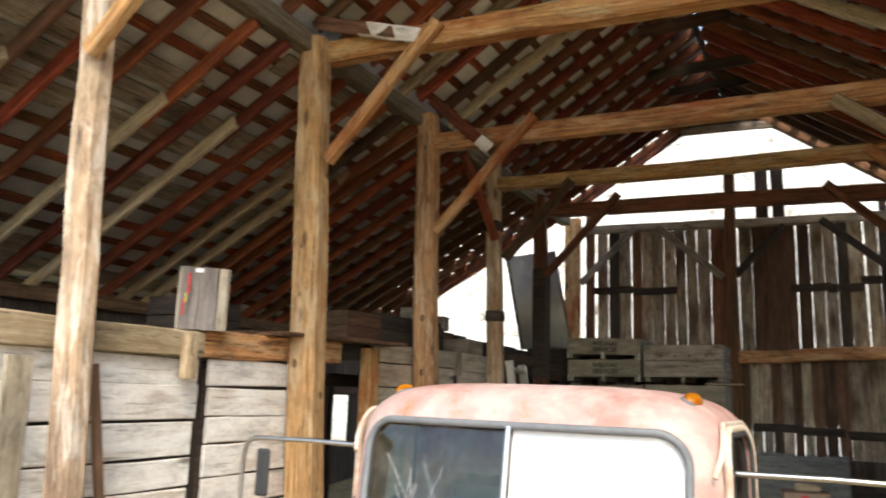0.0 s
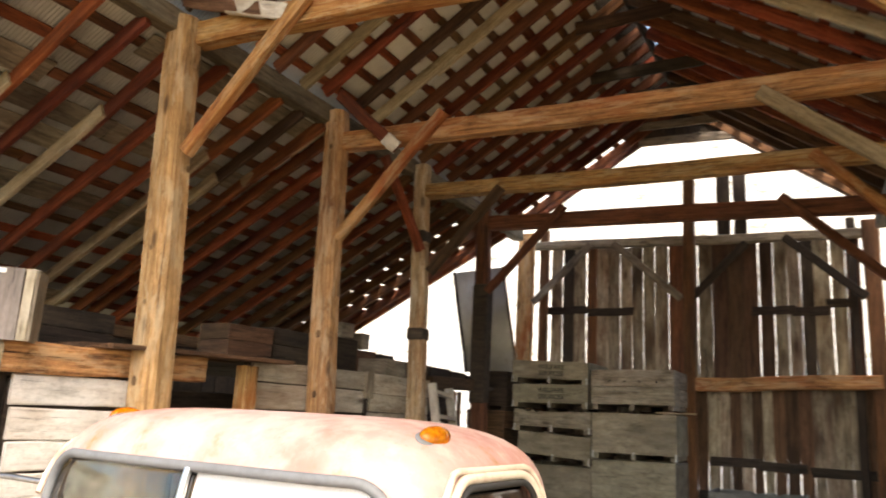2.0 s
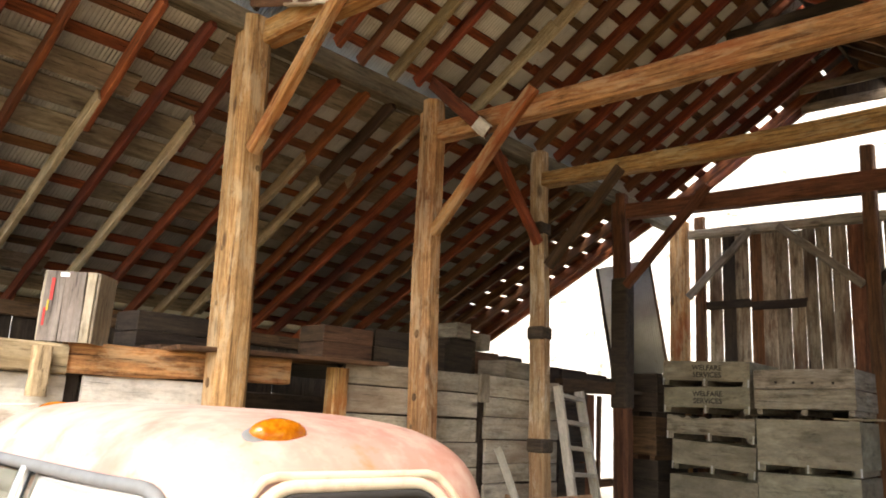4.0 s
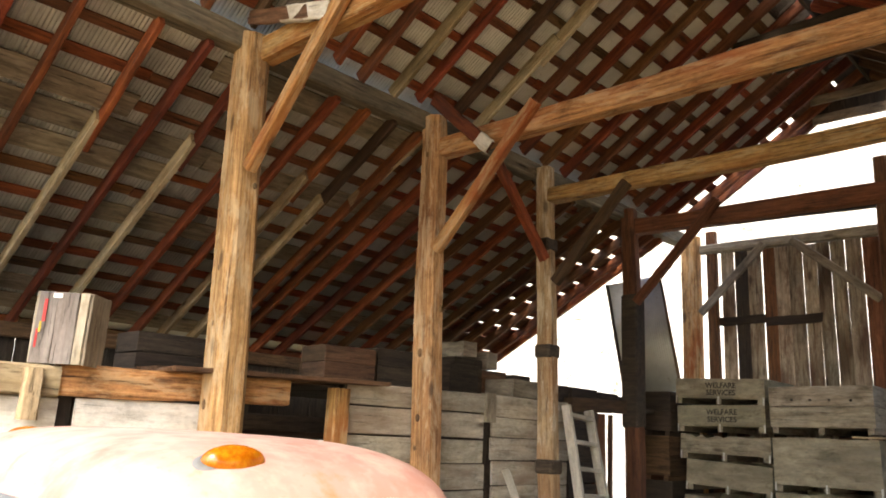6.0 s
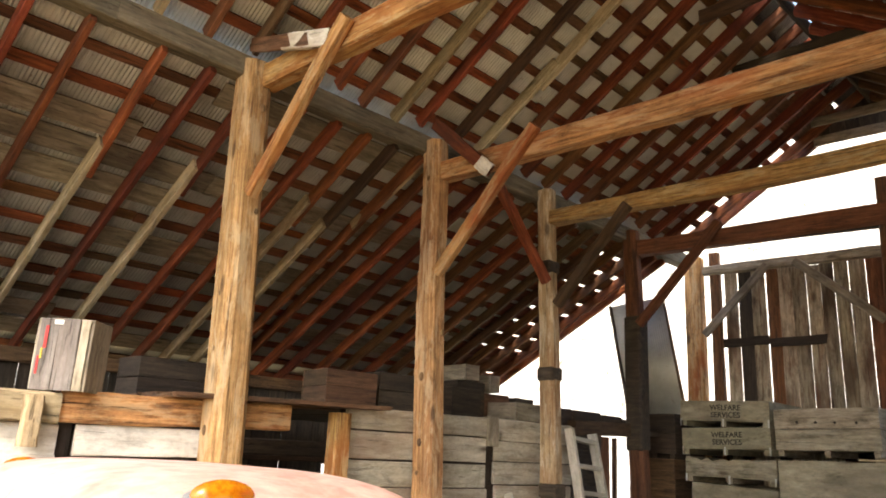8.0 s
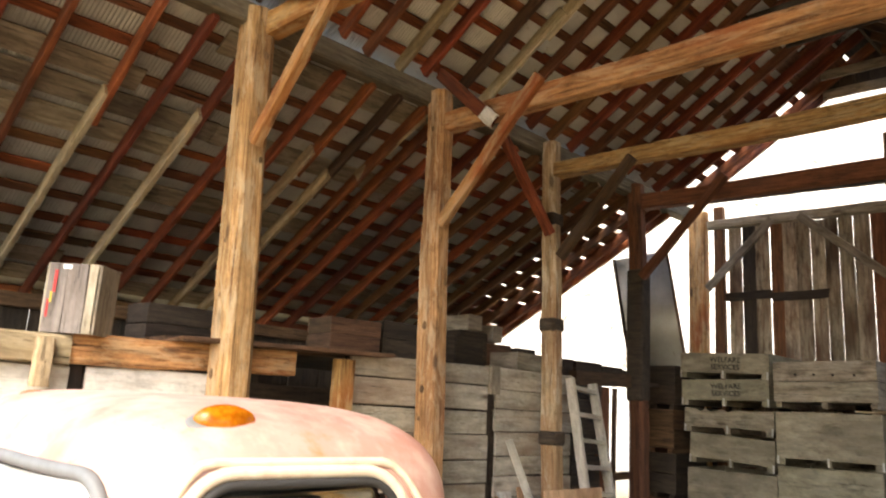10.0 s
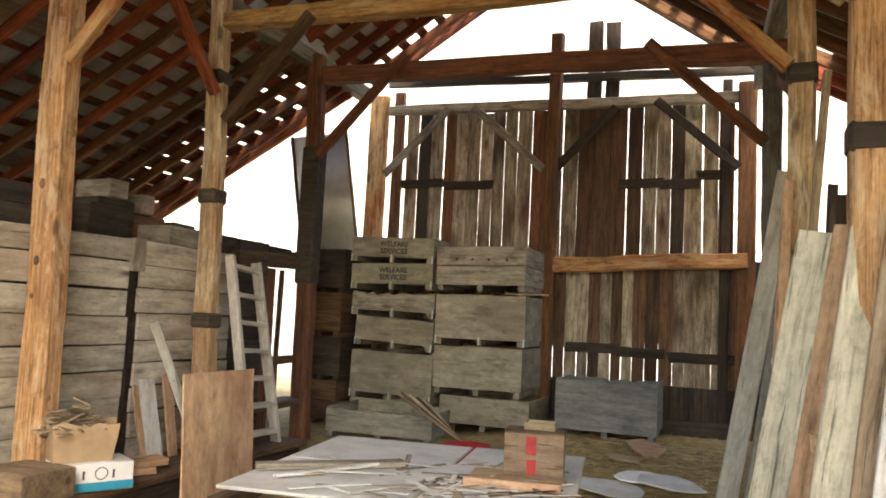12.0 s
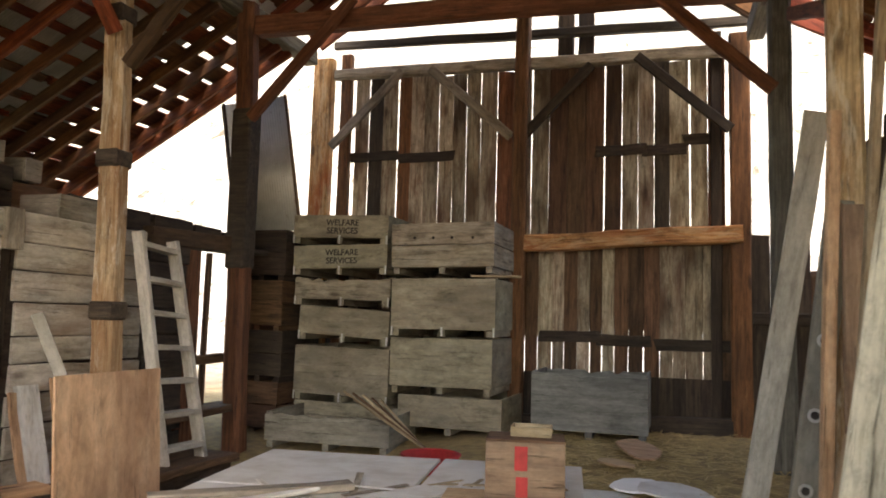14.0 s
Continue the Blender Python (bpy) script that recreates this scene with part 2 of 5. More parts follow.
def floor_z(x, y):
    """Height of the earth floor: low at the mouth, a little higher at the far end."""
    z = -0.36 + 0.36 * smooth_step(8.5, 12.0, y) * smooth_step(-2.6, -1.0, x) + 0.2 * smooth_step(10.0, 12.5, y) * (1 - smooth_step(-2.6, -1.0, x))
    return z


ROOF_Y0 = 2.05
ROOF_Y1 = (12.5, 13.1)
METAL_Y1 = (11.0, 12.1)
RIDGE_X, RIDGE_Z = -1.2, 6.42


def left_x(y):
    return -3.80 - 0.015 * (y - 5.0)


def right_x(y):
    return 1.77 - 0.055 * (y - 7.27)


def slope_points(side, which, y):
    """Foot and head of the lower (0) or upper (1) slope as the underside of the rafters, at y."""
    if side < 0:
        if which == 0:
            return Vector((-7.95, y, 2.32)), Vector((left_x(y) - 0.12, y, 4.43))
        return Vector((left_x(y) + 0.02, y, 4.72)), Vector((RIDGE_X, y, RIDGE_Z))
    if which == 0:
        return Vector((5.60, y, 2.15)), Vector((right_x(y) + 0.1, y, 4.36))
    return Vector((right_x(y), y, 4.54)), Vector((RIDGE_X, y, RIDGE_Z))


LEFT_POSTS = [((-3.57, 3.01), (-3.89, 2.96)), ((-3.72, 5.37), (-3.89, 5.30)), ((-3.73, 7.46), (-3.86, 7.43)), ((-3.68, 9.32), (-3.85, 9.31)), ((-3.83, 11.34), (-3.92, 11.34))]
RIGHT_POSTS = [(2.05, 2.98), (1.92, 5.37), (1.86, 7.46), (1.66, 9.32), (1.52, 11.48)]

# ground: one sheet with the hollow of the barn floor and the hill beyond
def ground_z(x, y):
    inside = smooth_step(-9.5, -7.8, x) * (1 - smooth_step(5.4, 7.5, x))
    z = floor_z(x, y) * inside + (-0.36) * (1 - inside) * (1 - smooth_step(10, 14, y))
    far = max(0.0, y - 18.0)
    z += (far * 0.62) * smooth_step(0, 22, far) * (1 - smooth_step(70, 160, far) * 0.5)
    z += noise.noise((x * 0.35, y * 0.35, 0.0)) * (0.03 + 0.8 * smooth_step(18, 50, y))
    return z


def build_ground():
    xs = sorted(set([-400, -200, -100, -60, -40, -30, -22] + [round(-16 + 0.5 * i, 2) for i in range(57)] + [18, 24, 34, 50, 80, 150, 300]))
    ys = sorted(set([-300, -120, -60, -30, -18, -10, -6] + [round(-4 + 0.5 * i, 2) for i in range(50)] + [24, 27, 30, 34, 38, 44, 50, 58, 68, 80, 100, 130, 180, 260, 380]))
    verts = [(x, y, ground_z(x, y)) for y in ys for x in xs]
    k = len(xs)
    faces = [(j * k + i, j * k + i + 1, (j + 1) * k + i + 1, (j + 1) * k + i) for j in range(len(ys) - 1) for i in range(k - 1)]
    tagged(new("ground", mesh_from("ground", verts, faces, GROUND, True)), "dry straw-strewn earth floor running out to a hillside", "ground", "", "structure")


build_ground()

# posts, purlins, ties and braces
for ((bx, by), (tx, ty)), size in zip(LEFT_POSTS, (0.20, 0.30, 0.27, 0.22, 0.23)):
    dark = by > 11
    foot = ground_z(bx, by) - 0.05
    ob = timber("post", (bx, by, foot), (tx, ty, 4.64), size, size * 0.95, RUSTY if dark else (MOTTLED if by < 4 else (TANPOST if by > 9 else POST)), None, "", 12, 0.008, 0.2 * size, 0.0, 0.9)
    tagged(ob, "dark-stained hewn timber post beside the far bins" if dark else "orange-brown hewn timber post carrying the roof purlin", "post", "barn posts", "structure")
for x, y in RIGHT_POSTS:
    grey = y > 11
    ob = timber("post", (x, y, ground_z(x, y) - 0.05), (x, y, 4.36), 0.19, 0.19, DARKGREY if grey else (TANPOST if y > 9 else POST), None, "", 12, 0.007, 0.03)
    tagged(ob, "grey weathered timber post at the far end" if grey else "orange-brown hewn timber post carrying the roof purlin", "post", "barn posts", "structure")

for x_of, z, name in ((left_x, 4.60, "purlin"), (right_x, 4.45, "purlin")):
    for a, b in ((ROOF_Y0, 4.1), (4.1, 9.3), (9.3, ROOF_Y1[1] - 0.1)):
        shift = -0.13 if x_of is left_x else -0.03
        ob = timber(name, (x_of(a) + shift, a, z), (x_of(b) + shift, b, z), 0.18, 0.20, PURLIN, None, "", 7, 0.008, 0.015)
        tagged(ob, "grey weathered purlin beam on top of the posts", "beam", "purlins", "structure")

TIES = [(2.98, 4.30, 4.20, 0.22), (5.39, 4.52, 4.24, 0.24), (7.47, 4.30, 4.17, 0.22), (9.30, 4.28, 4.17, 0.20), (11.40, 4.39, 4.23, 0.24)]
for (bx, by), (tx, ty), (y, za, zb, h) in [(a, b, c) for (a, b), c in zip(LEFT_POSTS, TIES)]:
    far = y > 11
    ob = timber("tie_beam", (tx + 0.10, y, za), (right_x(y) + 0.1, y, zb), 0.17, h * 0.9, RUSTY if far else BEAM, None, "", 9, 0.010, 0.018)
    tagged(ob, "red-brown tie beam across the barn" if far else "orange-brown hewn tie beam across the barn", "beam", "tie beams", "structure")

BRACES = [
    ((-3.64, 5.24, 3.42), (-2.55, 5.24, 4.54), BEAM), ((-3.66, 7.35, 3.20), (-2.48, 7.35, 4.42), BEAM),
    ((-3.60, 9.20, 3.20), (-2.66, 9.18, 4.20), BROWN), ((-3.76, 11.24, 3.30), (-2.58, 11.22, 4.52), RUSTY),
    ((-3.88, 8.45, 4.50), (-3.74, 9.18, 3.48), RED), ((-3.74, 2.88, 3.45), (-2.70, 2.86, 4.32), BEAM),
    ((1.82, 5.28, 3.10), (0.55, 5.28, 4.28), BEAM), ((1.75, 7.34, 3.08), (0.42, 7.36, 4.16), PALE),
    ((1.56, 9.20, 3.35), (0.72, 9.18, 4.22), BEAM), ((1.45, 11.28, 3.27), (0.27, 11.24, 4.40), RUSTY),
    ((1.60, 11.2, 3.9), (1.62, 9.4, 3.2), RED),
]
for p, q, mat in BRACES:
    ob = timber("knee_brace", p, q, 0.09, 0.115, mat, None, "", 4, 0.006, 0.012)
    tagged(ob, "slanting timber knee brace between post and beam", "brace", "knee braces", "structure")
    ob["label"] = "slanting timber knee brace between post and beam"

# knots standing a little proud of the two near posts
def build_knots():
    posts = [o for o in scene.objects if o.name.startswith("post")]
    r = random.Random(3)
    for ob in posts[1:3]:
        for along_post in (0.98, 1.75, 2.02, 2.62, 3.05, 3.72, 4.62):
            bm = bmesh.new()
            bmesh.ops.create_uvsphere(bm, u_segments=14, v_segments=8, radius=1.0)
            size = r.uniform(0.016, 0.03)
            for v in bm.verts:
                ring = 1.0 - 0.35 * max(0.0, 1.0 - math.hypot(v.co.x, v.co.y) * 1.6)
                v.co = Vector((v.co.x * size * 1.5, v.co.y * size, v.co.z * 0.014 * ring))
            knot = part("knot", bm, KNOT, ob, "", True)
            side = r.choice((0, 1))
            half = (0.30 if ob is posts[1] else 0.27) / 2 * (1 - 0.02 * along_post)
            turn = Matrix.Rotation(radians(90 if side == 0 else -180), 4, "X")
            spot = (along_post, half, r.uniform(-0.05, 0.05)) if side == 0 else (along_post, r.uniform(-0.05, 0.05), -half * 0.95)
            knot.matrix_basis = Matrix.Translation(spot) @ turn


KNOT = wood("knot_wood", (0.07, 0.035, 0.016), (0.20, 0.115, 0.055), (0.36, 0.24, 0.13), (0.05, 0.03, 0.02), 0.5, None, 0, 0.2, False, 3.0)
build_knots()

# tarred bands round some posts
for x, y, z, h, size in ((-3.815, 9.30, 3.68, 0.15, 0.214), (-3.77, 9.30, 2.44, 0.15, 0.218), (-3.725, 9.30, 1.19, 0.15, 0.224), (1.66, 9.32, 3.30, 0.17, 0.214), (-3.876, 11.34, 2.55, 1.75, 0.236), (1.86, 7.46, 2.35, 0.16, 0.214)):
    bm = bmesh.new()
    bmesh.ops.create_cube(bm, size=1.0)
    bmesh.ops.scale(bm, vec=(size, size, h), verts=bm.verts)
    bmesh.ops.bevel(bm, geom=list(bm.edges), offset=0.02, segments=1, affect="EDGES")
    me = bpy.data.meshes.new("tar_band")
    bm.to_mesh(me)
    bm.free()
    me.materials.append(DARK)
    ob = tagged(new("tar_band", me), "black tarred band round a timber post", "band", "tar bands", "structure")
    ob.matrix_basis = pose(x, y, z)

# short struts at the post heads
for p, q, mat, share in (((-3.86, 5.23, 4.80), (-2.74, 5.22, 4.43), BROWN, 0.52), ((-3.76, 7.31, 4.80), (-3.00, 7.32, 4.10), RED, 0.16)):
    ob = timber("head_strut", p, q, 0.05, 0.13, mat, None, "", 4, 0.006, 0.01, 0, 1.0, 0.02)
    tagged(ob, "weathered white-ended strut at a post head", "strut", "head struts", "structure")
    length = (Vector(q) - Vector(p)).length
    verts, faces = wobbled(length * share, 0.058, 0.138, 4, 0.004, 0.01, 77, 1.0, 0.03)
    flake = new("flaking_paint", mesh_from("flaking_paint", [(x + length * (1 - share) + 0.01, y, z) for x, y, z in verts], faces, WHITE))
    flake.parent = ob

# ---- roof ----
LOWER_RAFTERS = [2.25, 2.70, 3.17, 3.55, 3.96, 4.52, 4.94, 5.36, 5.84, 6.25, 6.62, 6.97, 7.34, 7.62, 7.98]
UPPER_RAFTERS = [2.25, 2.68, 3.12, 3.55, 3.98, 4.40, 4.82, 5.24, 5.65, 6.12, 6.45, 6.88, 7.17, 7.70, 8.08, 8.50, 8.92]
# lower rafters pieced out with paler timber: where the joint lies along the slope, from the purlin
PIECED = {4.52: 0.275, 5.36: 0.255, 6.62: 0.25, 6.97: 0.305, 3.17: 0.33, 2.25: 0.5}


def fill_rafters(ys, end, step, r):
    ys = list(ys)
    while ys[-1] + step < end - 0.2:
        ys.append(ys[-1] + step + r.uniform(-0.03, 0.03))
    return ys + [end - 0.06]


def slope_frame(side, which, y):
    foot, head = slope_points(side, which, y)
    way = (head - foot).normalized()
    return foot, head, way, Vector((-way.z * (1 if way.x > 0 else -1), 0, abs(way.x)))


def build_roof():
    r = random.Random(5)
    roof = thing("roof", "broken-slope barn roof of rafters, spaced boards and corrugated metal", "roof", "structure")
    deep = 0.14
    for side in (-1, 1):
        for y in fill_rafters(LOWER_RAFTERS, ROOF_Y1[0], 0.41, r):
            foot, head, way, out = slope_frame(side, 0, y)
            up = out * (deep / 2)
            lean = Vector((0, r.uniform(-0.03, 0.03), 0))
            foot, head = foot + up + lean, head + way * 0.02 + up
            joint = PIECED.get(y) if side < 0 else None
            if joint:
                at = head.lerp(foot, joint)
                timber("rafter", at - way * 0.28 + Vector((0, 0.045, 0)), head, 0.05, deep, RED if joint < 0.29 else BROWN, roof, "", 3, 0.004, 0.006, 0, 1, 0.01)
                timber("rafter", foot, at + way * 0.10, 0.055, deep * 0.95, r.choice((PALE, PALERAFTER)), roof, "", 3, 0.004, 0.006, 0, 1, 0.01)
            elif side < 0 and y == 7.34:
                timber("rafter", head.lerp(foot, 0.27), head + Vector((0, 0.05, 0)), 0.05, deep, PALE, roof, "", 3, 0.004, 0.006, 0, 1, 0.03)
                timber("rafter", foot, head + Vector((0, 0.01, 0)), 0.05, deep, RED, roof, "", 3, 0.004, 0.006)
            else:
                timber("rafter", foot, head, 0.052, deep, r.choice((RED, RED, RUSTY, RED, BROWN)), roof, "", 3, 0.004, 0.006)
        for y in fill_rafters(UPPER_RAFTERS, ROOF_Y1[1], 0.43, r):
            foot, head, way, out = slope_frame(side, 1, y)
            up = out * (deep / 2)
            low = foot - way * r.uniform(0.0, 0.10) + up
            top = head + up
            if y == 8.08 or (side > 0 and y == 6.12):
                at = low.lerp(top, 0.36)
                timber("rafter", low, at + way * 0.2, 0.05, deep, PALERAFTER, roof, "", 3, 0.004, 0.006, 0, 1, 0.01)
                timber("rafter", at - way * 0.12 + Vector((0, 0.05, 0)), top, 0.05, deep, PALERAFTER, roof, "", 3, 0.004, 0.006)
            else:
                mat = PALE if y in (6.88, 4.40) else r.choice((RED, RED, RUSTY, RED, BROWN, PALE if y > 9.5 and r.random() < 0.4 else RED))
                timber("rafter", low, top, 0.05, deep, mat, roof, "", 3, 0.004, 0.006)
    # spaced boards across the rafters
    for side in (-1, 1):
        for which in (0, 1):
            end = ROOF_Y1[which]
            bare = METAL_Y1[which] - 0.4
            foot, head, way, out = slope_frame(side, which, 0.0)
            length = (head - foot).length
            step = 0.35 if which == 0 else 0.325
            d = 0.08
            while d < length - 0.03:
                ya = ROOF_Y0 + r.uniform(-0.1, 0.1)
                while ya < end - 0.5:
                    yb = min(ya + r.uniform(2.6, 3.6), end + r.uniform(-0.05, 0.1))
                    if ya < bare < yb - 0.3:
                        yb = bare + r.uniform(-0.2, 0.2)
                    pts = []
                    for yy in (ya, yb):
                        foot, head, way, out = slope_frame(side, which, yy)
                        pts.append(foot + way * (d + r.uniform(-0.015, 0.015)) + out * (deep + 0.014))
                    slope_angle = math.degrees(math.atan2((head - foot).z, (head - foot).x))
                    closed = yb > bare + 0.3
                    wide = which == 0 and r.random() < 0.24 and not closed
                    mat = GREY if wide else r.choice((RED, RED, RUSTY, RED, BROWN))
                    if closed:
                        w = r.uniform(0.11, 0.15) if which == 1 else r.choice((0.25, 0.27, 0.30, 0.34))
                        if which == 1 and d > length - 0.75:
                            w = step + 0.01
                    else:
                        w = 0.27 if wide else r.uniform(0.09, 0.13)
                    timber("roof_board", pts[0], pts[1] - Vector((0, 0.01, 0)), w, 0.022, mat, roof, "", 2, 0.003, 0.003, -slope_angle if side < 0 else 180 - slope_angle)
                    ya = yb
                d += step
    # corrugated sheets
    pitch, amp = 0.0345, 0.0085
    for side in (-1, 1):
        for which in (0, 1):
            rows = 3 if which == 0 else 2
            for k in range(rows):
                y = ROOF_Y0 - 0.25
                while y < METAL_Y1[which]:
                    width = 0.69
                    base, head, way, out = slope_frame(side, which, y)
                    total = (head - base).length
                    a = total * k / rows - (0.15 if k else 0.25) + r.uniform(-0.02, 0.02)
                    b = total * (k + 1) / rows + (0.02 if which == 0 or k < rows - 1 else 0.06)
                    lift = deep + 0.034 + 0.006 * (k % 2) + r.uniform(0, 0.004) + (0.006 if which else 0)
                    lift2 = lift + 0.012
                    verts, faces = [], []
                    count = 121
                    for i in range(count):
                        yy = i * width / (count - 1)
                        w = amp * math.cos(2 * math.pi * yy / pitch)
                        for along_slope, l in ((a, lift2), (b, lift)):
                            verts.append(Vector((0, yy, 0)) + base + way * along_slope + out * (l + w))
                    for i in range(count - 1):
                        faces.append((2 * i, 2 * i + 1, 2 * i + 3, 2 * i + 2))
                    ob = new("roof_sheet", mesh_from("roof_sheet", verts, faces, METAL, True))
                    ob.parent = roof
                    y += width - 0.06
    y = 4.0
    while y < 12.6:
        z = RIDGE_Z - r.uniform(0.26, 0.42)
        half = (RIDGE_Z - z) / 0.66 + 0.1
        timber("collar_tie", (RIDGE_X - half, y, z), (RIDGE_X + half, y, z + r.uniform(-0.03, 0.03)), 0.03, r.uniform(0.12, 0.18), r.choice((DARK, BROWN, GREY)), roof, "", 3, 0.006, 0.006)
        y += r.uniform(0.9, 1.3)
    for side in (-1, 1):
        foot, head, way, out = slope_frame(side, 1, 0.0)
        for ya in (ROOF_Y0, 5.9, 9.6):
            ridge = head + out * 0.20 - way * 0.13
            timber("ridge_cap", ridge + Vector((0, ya - 0.05, 0)), ridge + Vector((0, min(ya + 3.75, ROOF_Y1[1]), 0)), 0.34, 0.02, DARK, roof, "", 4, 0.003, 0.003, -side * -math.degrees(math.asin(way.z)))
    timber("gable_collar", (RIDGE_X - 0.72, 12.9, 5.98), (RIDGE_X + 0.74, 12.9, 5.95), 0.04, 0.14, GREY, roof, "", 4, 0.008, 0.01)
    for i in range(7):
        x = RIDGE_X - 0.63 + 0.21 * i
        timber("gable_board", (x, 12.95, 6.02), (x, 12.95, RIDGE_Z - 0.64 * abs(x - RIDGE_X) + 0.16), 0.213, 0.02, DARK, roof, "", 2, 0.003, 0.003)
    timber("ridge_board", (RIDGE_X, ROOF_Y0, RIDGE_Z + 0.06), (RIDGE_X, ROOF_Y1[1], RIDGE_Z + 0.06), 0.04, 0.2, DARK, roof, "", 8, 0.01)


build_roof()


# ---- far gable wall ----
GY = 13.36


def build_gable():
    r = random.Random(11)
    wall = thing("wall_gable", "weathered vertical-board gable wall with daylight between boards", "wall", "structure")
    timber("stud", (-4.03, GY, -0.4), (-4.03, GY, 4.70), 0.28, 0.16, BEAM, wall, "", 7, 0.01, 0.02)
    timber("stud", (-3.70, GY + 0.05, -0.4), (-3.70, GY + 0.05, 4.75), 0.15, 0.12, RUSTY, wall, "", 7, 0.008, 0.015)
    timber("stud", (-1.24, GY - 0.12, -0.4), (-1.22, GY - 0.12, 5.38), 0.17, 0.16, RUSTY, wall, "", 7, 0.01, 0.02)
    timber("stud", (1.28, GY, -0.4), (1.28, GY, 4.55), 0.22, 0.18, RUSTY, wall, "", 7, 0.01, 0.02)
    timber("stud", (1.02, GY + 0.06, 0.0), (1.02, GY + 0.06, 4.62), 0.12, 0.12, DARK, wall, "", 7, 0.008, 0.015)
    timber("top_plate", (-3.85, GY, 4.48), (1.40, GY, 4.36), 0.10, 0.15, GREY, wall, "", 9, 0.012, 0.02)
    timber("collar_beam", (-3.9, GY + 0.06, 4.90), (1.38, GY + 0.06, 4.72), 0.10, 0.11, DARK, wall, "", 7, 0.01, 0.015)
    timber("girt", (-1.2, GY - 0.10, 2.13), (1.30, GY - 0.06, 2.24), 0.16, 0.20, BEAM, wall, "", 7, 0.012, 0.02)
    timber("girt", (-3.9, GY - 0.04, 2.10), (-1.3, GY - 0.04, 2.13), 0.12, 0.16, BROWN, wall, "", 7, 0.012, 0.02)
    timber("sill", (-4.1, GY, -0.1), (1.4, GY, 0.1), 0.2, 0.2, DARK, wall, "", 7, 0.012, 0.02)
    for p, q in (((-3.84, 3.46), (-2.83, 4.42)), ((-2.45, 4.42), (-1.36, 3.47)), ((-1.20, 3.47), (-0.38, 4.30)), ((0.15, 4.36), (1.18, 3.42))):
        timber("wall_brace", (p[0], GY - 0.10, p[1]), (q[0], GY - 0.10, q[1]), 0.05, 0.12, GREY if p[0] < -1.3 else DARK, wall, "", 3, 0.006, 0.01)
    # upper boards, with gaps
    x = -3.58
    while x < 1.12:
        w = r.uniform(0.17, 0.23)
        gap = r.choice((0.003, 0.006, 0.010, 0.015))
        mat = SIDING
        if r.random() < 0.26:
            mat = r.choice((RUSTY, DARK, BROWN))
        if -1.1 < x < -0.45:
            mat = r.choice((BROWN, DARK))
        top = 4.46 - (x + 3.6) * 0.02 + r.uniform(-0.06, 0.02)
        ob = timber("board", (x + w / 2, GY + 0.10, 2.16 + r.uniform(-0.05, 0.05)), (x + w / 2 + r.uniform(-0.01, 0.01), GY + 0.10, top), w, 0.022, mat, wall, "", 4, 0.003, 0.004, 0, 1.0, 0.02)
        x += w + gap
    # lower boards: shut above, worn narrow near the foot
    x = -3.58
    while x < 1.12:
        w = r.uniform(0.13, 0.19)
        mat = r.choice((SIDING, BROWN, SIDING, DARK, BROWN))
        foot = ground_z(x, GY) - 0.05
        gap = r.choice((0.002, 0.003, 0.004))
        timber("board", (x + w / 2, GY + 0.10, 1.02), (x + w / 2, GY + 0.10, 2.2), w, 0.022, mat, wall, "", 3, 0.002, 0.003)
        timber("board", (x + w / 2, GY + 0.102, 0.56), (x + w / 2, GY + 0.104, 1.045), w - r.choice((0.0, 0.001, 0.002, 0.008, 0.011)), 0.022, mat, wall, "", 2, 0.003, 0.003, 0, 1, 0.02)
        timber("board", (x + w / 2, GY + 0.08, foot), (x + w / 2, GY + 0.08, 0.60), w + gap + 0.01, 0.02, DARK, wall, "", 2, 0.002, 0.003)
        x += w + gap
    # dark boards added outside to block daylight in the lower gaps
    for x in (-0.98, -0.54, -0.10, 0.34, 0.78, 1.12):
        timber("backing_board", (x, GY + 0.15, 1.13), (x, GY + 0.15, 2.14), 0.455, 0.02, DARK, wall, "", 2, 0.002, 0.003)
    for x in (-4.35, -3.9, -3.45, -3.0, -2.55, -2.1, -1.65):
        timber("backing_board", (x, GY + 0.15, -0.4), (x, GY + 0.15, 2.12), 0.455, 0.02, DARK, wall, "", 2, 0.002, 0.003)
    # twin broken boards that stand above the wall
    for bx in (-0.74, -0.50):
        timber("stub_post", (bx, GY + 0.16, 2.2), (bx + 0.02, GY + 0.16, 5.58), 0.20, 0.06, DARK, wall, "", 8, 0.01, 0.01, 0, 1.0, 0.08)
    # dark strips across the boards
    for xa, xb, z in ((-3.62, -2.95, 3.33), (-2.93, -2.15, 3.30), (-0.36, 0.25, 3.27), (0.22, 0.70, 3.25), (0.66, 1.0, 3.36), (-1.0, -0.3, 1.03), (-0.32, 0.3, 1.00), (0.35, 1.2, 0.97)):
        timber("nailing_strip", (xa, GY + 0.075, z), (xb, GY + 0.075, z + 0.01), 0.022, 0.13, DARK, wall, "", 5, 0.006, 0.004, 0, 1.0, 0.03)


build_gable()


